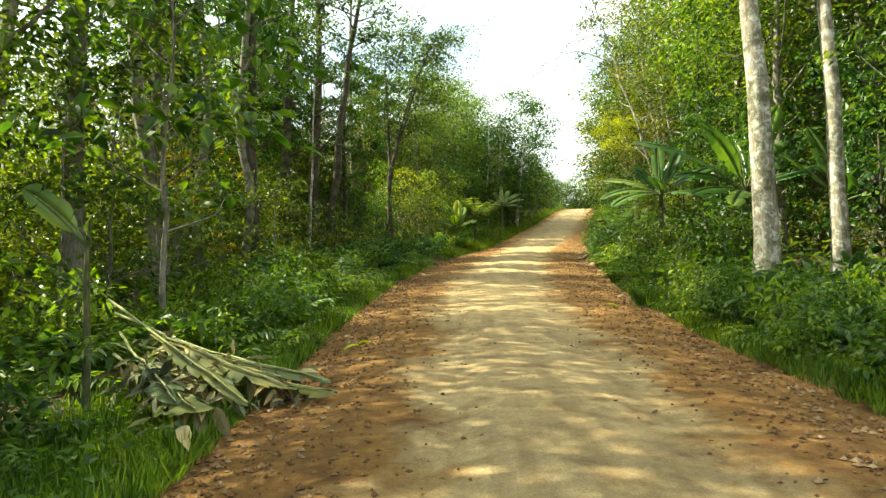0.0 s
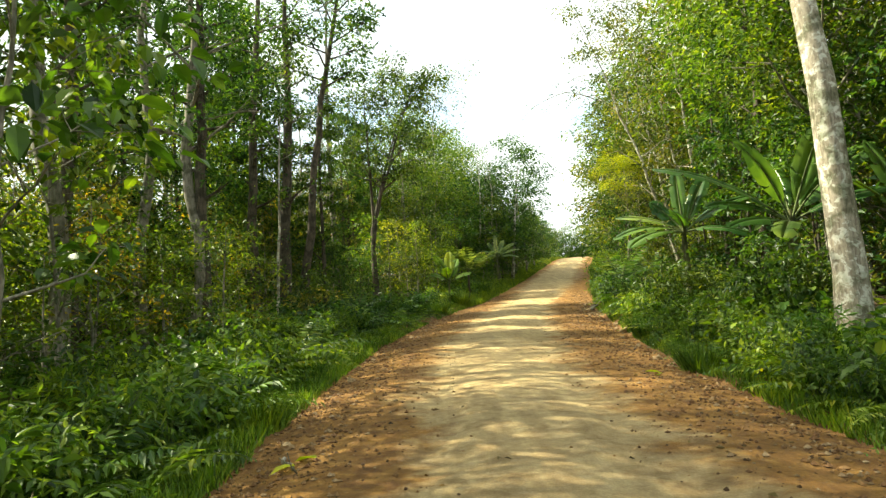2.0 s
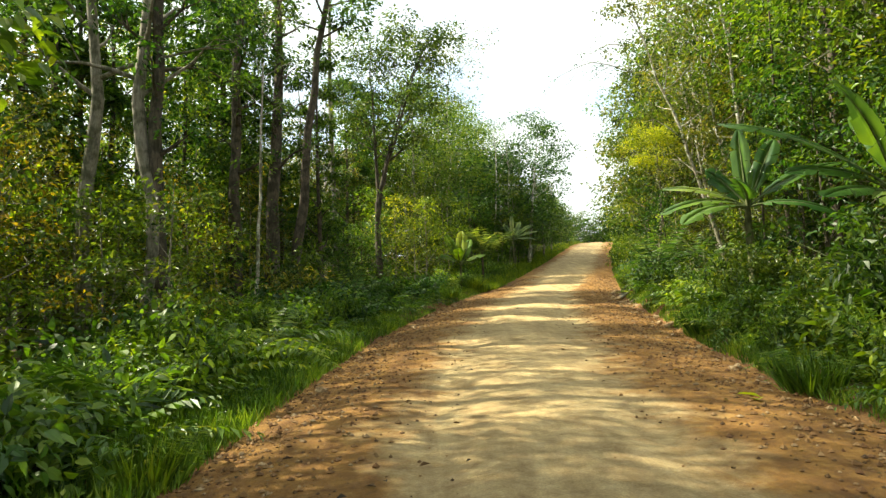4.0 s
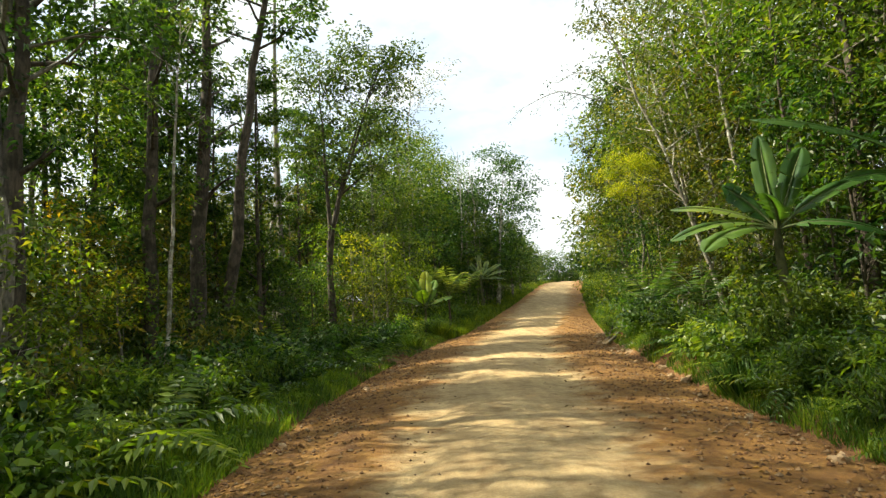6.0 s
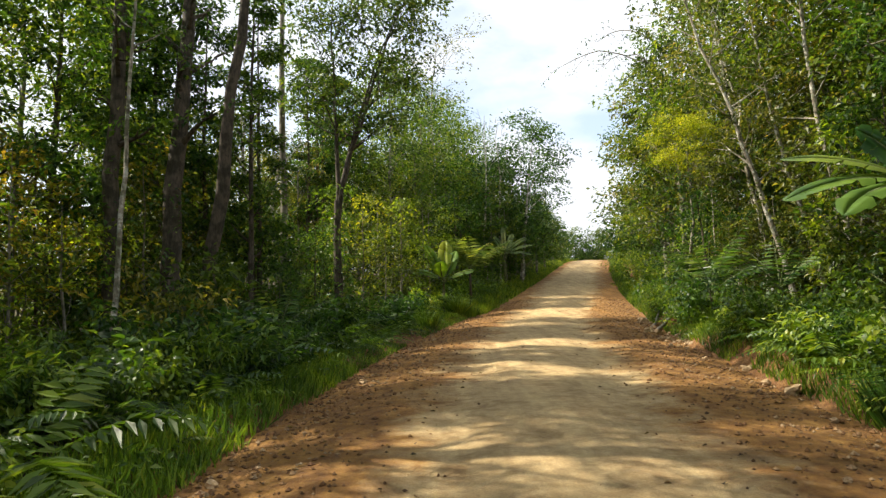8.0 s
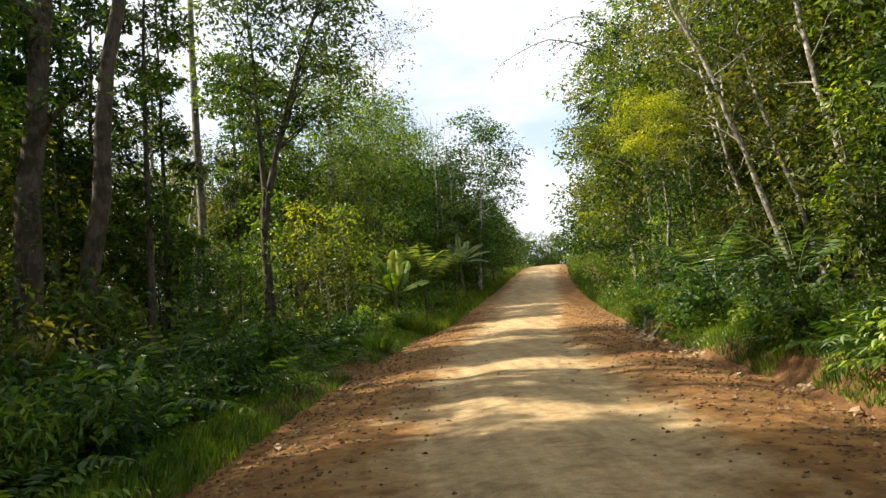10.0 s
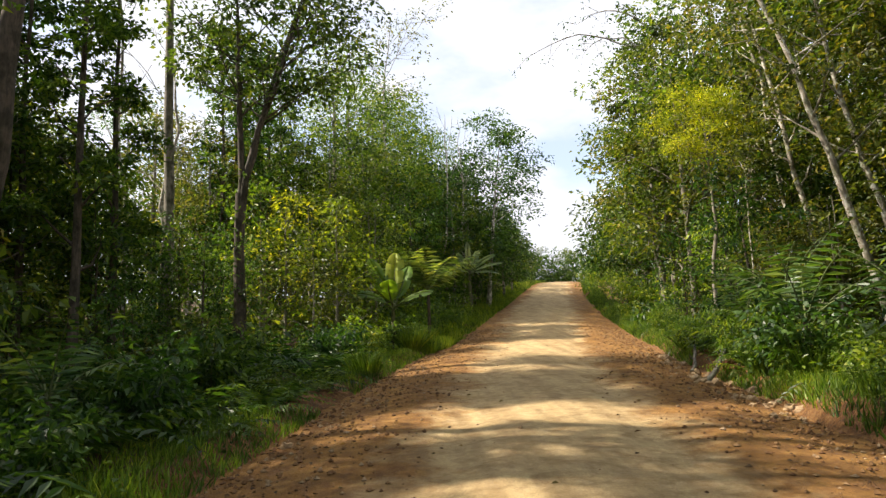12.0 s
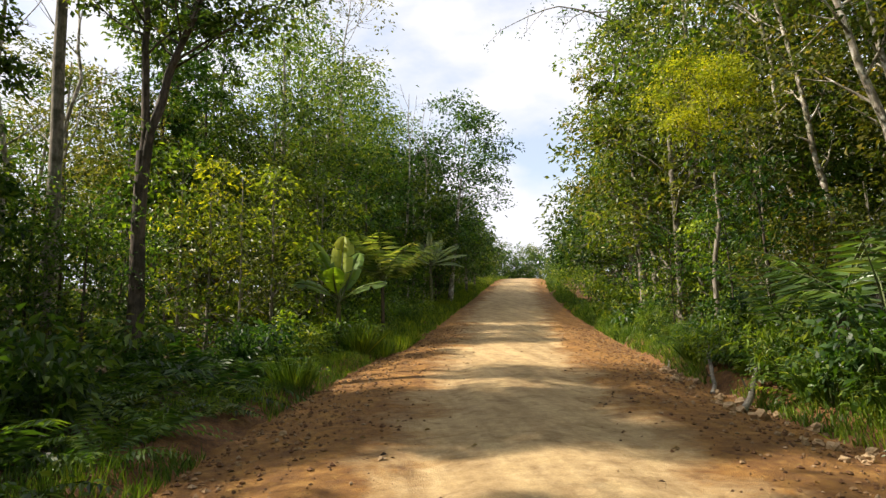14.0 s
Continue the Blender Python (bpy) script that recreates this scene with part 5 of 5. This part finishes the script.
for k in range(80):
    y = rk.uniform(28.0, 36.5)
    u = 2.5 + 0.1 * max(0.0, y - 31.6) * rk.uniform(0, 1) + rk.uniform(-0.25, 0.55)
    rock(float(road_x(y) + u * half(y) / HALF), y, 0.35 + 1.0 * rk.uniform(0, 1) ** 2, rk.uniform(0, 360), k, "broken pale stone in roadside rubble")
for k in range(14):
    y = 28.9 + rk.normal(0, 0.28)
    rock(float(road_x(y) + half(y)) + 0.43 + rk.normal(0, 0.2), y, rk.uniform(0.7, 1.5), rk.uniform(0, 360), k, "pale stone in a small heap on the bank")


def log_thing(a, b, r, seed, label, name="fallen_branch"):
    rng = np.random.RandomState(seed)
    a, b = np.array(a, float), np.array(b, float)
    q = np.linspace(0, 1, 9)[:, None]
    p = a + (b - a) * q + np.cumsum(rng.normal(0, 0.02, (9, 3)), 0)
    w = Wood()
    w.tube(p, np.linspace(r, r * 0.55, 9), 8, seed, 0.12)
    for k in (3, 5, 6):
        e = p[k] + rng.normal(0, 0.18, 3) + np.array([0, 0, 0.12])
        w.tube([p[k], (p[k] + e) / 2 + rng.normal(0, 0.02, 3), e], [r * 0.4, r * 0.3, r * 0.15], 5)
    return tagged(new(name, w.mesh(name, BARK_GREY)), label, "branch", "fallen branches")


def on_road(u, y, up=0.0):
    x = float(road_x(y) + u * half(y) / HALF)
    return (x, y, float(land(x, y)) + up)


log_thing(on_road(2.45, 31.6, 0.0), on_road(3.3, 33.2, 0.42), 0.05, 1, "bleached fallen branch on rubble beside the road")
log_thing(on_road(2.6, 33.2, 0.05), on_road(3.1, 35.2, 0.36), 0.04, 2, "thin grey fallen branch on rubble")
log_thing(on_road(-2.35, 10.0, 0.04), on_road(-2.0, 9.3, 0.03), 0.022, 3, "short dry stick at the road's edge")
log_thing(on_road(2.7, 36.6, -0.02), on_road(3.4, 38.2, 0.15), 0.03, 4, "grey fallen branch at the foot of the bank")


def cut_frond(start, end, droop, width, seed, mat, label):
    """A cut banana leaf: bare stalk, limp blade."""
    rng = np.random.RandomState(seed)
    s, e = np.array(start, float), np.array(end, float)
    q = np.linspace(0, 1, 10)[:, None]
    p = s + (e - s) * q + np.array([0, 0, 1.0]) * np.sin(q * np.pi) * droop + np.cumsum(rng.normal(0, 0.015, (10, 3)), 0)
    t = tagged(new("cut_banana_frond"), label, "cut leaf", "heap of cut banana fronds")
    w = Wood()
    w.tube(p + np.array([0, 0, 0.03]), np.linspace(0.016, 0.006, 10), 6)
    part("stalk", w.mesh("stalk", STEM_DRY), t)
    part("blade", banana_leaf(rng, p[3:], width, mat, "blade", torn=0.95), t)
    spots = p[rng.randint(3, 10, 9)] + rng.normal(0, 0.05, (9, 3)) - np.array([0, 0, 0.03])
    tagged(part("torn_scraps", mesh_from("torn_scraps", *clump_leaves(rng, spots, 4, 0.18, width * 0.62, 0.5, 0.35, 0.34, broad_blades), LEAF_DRY), t), "dry brown torn leaf scraps", kind="stuff")
    return t


for k, (a, b) in enumerate((((-3.7, 7.7, 1.25), (-1.75, 6.1, 0.42)), ((-3.6, 7.6, 1.1), (-1.45, 6.5, 0.42)), ((-3.5, 7.8, 1.05), (-1.15, 7.0, 0.40)), ((-3.4, 7.3, 0.9), (-2.2, 5.7, 0.45)),
                            ((-3.3, 7.4, 0.8), (-1.6, 6.8, 0.55)), ((-3.0, 7.0, 0.7), (-1.9, 5.6, 0.40)), ((-2.9, 7.2, 0.6), (-1.0, 6.4, 0.42)), ((-2.9, 6.9, 0.62), (-2.0, 6.2, 0.50)), ((-3.3, 7.0, 0.7), (-2.5, 6.3, 0.55)))):
    cut_frond(a, b, -0.03 - 0.02 * (k % 3), 0.24 + 0.10 * (k % 3), 210 + k, LEAF_WILTED, "wilted cut banana frond lying over verge weeds")


def clump(name, label, seed, n, tall, spread, mat, x, y):
    r = np.random.RandomState(seed)
    a, d = r.uniform(0, 6.283, n), spread * r.uniform(0, 1, n) ** 0.7
    base = np.stack([np.cos(a) * d, np.sin(a) * d, np.full(n, -0.03)], 1)
    way = np.stack([np.cos(a) * 0.45 + r.normal(0, 0.2, n), np.sin(a) * 0.45 + r.normal(0, 0.2, n), np.ones(n)], 1)
    L = tall * r.uniform(0.5, 1.2, n)
    v1, f1 = leaf_blades(base, way, r.normal(0, 1, (n, 3)), L, np.full(n, 0.016), 0.1, 0.35)
    tip = base + unit(way) * L[:, None] * 0.93
    v2, f2 = leaf_blades(tip, way + np.stack([np.cos(a), np.sin(a), np.full(n, -1.0)], 1) * 1.2, r.normal(0, 1, (n, 3)), L * 0.3, np.full(n, 0.012), 0.1, 0.3)
    ob = new(name, mesh_from(name, np.concatenate([v1, v2]), np.concatenate([f1, f2 + len(v1)]), mat))
    ob.matrix_basis = pose(x, y, float(land(x, y)))
    return tagged(ob, label, "grass clump", "grass clumps", "stuff")


for k, (u, y, tall) in enumerate(((3.35, 26.6, 0.5), (3.5, 27.2, 0.42), (3.4, 27.9, 0.4), (3.7, 24.0, 0.6), (4.2, 23.0, 0.7), (3.3, 31.2, 0.5), (2.9, 14.6, 0.5), (3.0, 20.0, 0.6), (-3.0, 34.2, 0.5),
                                  (-3.1, 39.5, 0.7), (-3.4, 40.6, 0.7), (3.2, 36.0, 0.5), (-3.0, 12.0, 0.45), (3.4, 29.6, 0.55))):
    clump("grass_clump", "tussock of tall light green grass on the verge", 230 + k, 260, tall, 0.28, LEAF_GRASS, float(road_x(y) + u * half(y) / HALF), y)


# ---- pebbles, clods and fallen leaves on the road ----
def crumbs(name, label, n, seed, y0, y1, low, high, size, mat, category):
    """Small stones as squashed octahedra, mostly in the loose soil towards the edges."""
    r = np.random.RandomState(seed)
    y = y0 + (y1 - y0) * r.uniform(0, 1, n) ** 1.2
    u = (low + (high - low) * r.beta(2.2, 1.1, n)) * r.choice([-1, 1], n)
    x = road_x(y) + u * half(y) / HALF
    s = size * r.uniform(0.35, 1.0, n) ** 1.5
    c = np.stack([x, y, road_height(x, y) + s * 0.25], 1)
    ax = np.array([[1, 0, 0], [-1, 0, 0], [0, 1, 0], [0, -1, 0], [0, 0, 0.7], [0, 0, -0.7]], float)
    rot = r.uniform(0, 6.283, n)
    d = ax[None] * r.uniform(0.6, 1.3, (n, 6, 1)) * s[:, None, None]
    ca, sa = np.cos(rot)[:, None], np.sin(rot)[:, None]
    d = np.stack([d[..., 0] * ca - d[..., 1] * sa, d[..., 0] * sa + d[..., 1] * ca, d[..., 2]], -1)
    v = (c[:, None] + d).reshape(-1, 3)
    tri = np.array([[0, 2, 4], [2, 1, 4], [1, 3, 4], [3, 0, 4], [2, 0, 5], [1, 2, 5], [3, 1, 5], [0, 3, 5]])
    f = (np.arange(n)[:, None, None] * 6 + tri[None]).reshape(-1, 3)
    return tagged(new(name, mesh_from(name, v, f, mat)), label, category, kind="stuff")


crumbs("pebbles", "loose clods and pebbles along the road's edges", 7000, 241, 3, 48, 1.1, HALF + 0.15, 0.042, STONE, "pebbles")
CLOD = stone_material("dark_clod", ((0.07, 0.035, 0.012), (0.13, 0.07, 0.024), (0.20, 0.115, 0.045)))
crumbs("clods", "dark crumbled clods of soil on the loose shoulders", 4200, 243, 3, 50, 0.6, HALF + 0.05, 0.027, CLOD, "clods")
crumbs("pebbles", "scattered small stones on the packed gravel", 500, 242, 3, 45, 0.0, 2.0, 0.018, STONE, "pebbles")


def litter(name, label, n, seed, mat):
    r = np.random.RandomState(seed)
    y = 3 + 45 * r.uniform(0, 1, n) ** 1.2
    u = (HALF + 0.1) * r.beta(2.6, 1.0, n) * r.choice([-1, 1], n)
    x = road_x(y) + u * half(y) / HALF
    a = r.uniform(0, 6.283, n)
    base = np.stack([x, y, road_height(x, y) + 0.012], 1)
    way = np.stack([np.cos(a), np.sin(a), r.normal(0.05, 0.12, n)], 1)
    L = r.uniform(0.035, 0.09, n)
    v, f = leaf_blades(base, way, np.array([0, 0, 1.0]) + r.normal(0, 0.25, (n, 3)), L, L * 0.5, 0.3)
    return tagged(new(name, mesh_from(name, v, f, mat)), label, "leaf litter", kind="stuff")


litter("leaf_litter", "dry brown fallen leaves scattered on the road", 900, 251, LEAF_FALLEN)
for k, (u, y) in enumerate(((2.1, 14.0), (2.25, 13.8), (-2.0, 9.8), (-2.15, 9.6))):
    a = 1.3 * k
    v, f = broad_blades(np.zeros((1, 3)), np.array([[math.cos(a), math.sin(a), 0.05]]), np.array([[0, 0.1, 1.0]]), [0.26], [0.15])
    ob = tagged(new("fallen_leaf", mesh_from("fallen_leaf", v, f, LEAF_YELLOW)), "large yellow fallen leaf on the road", "leaf", "large fallen leaves")
    x = float(road_x(y)) + u
    ob.matrix_basis = pose(x, y, float(road_height(x, y)) + 0.03)
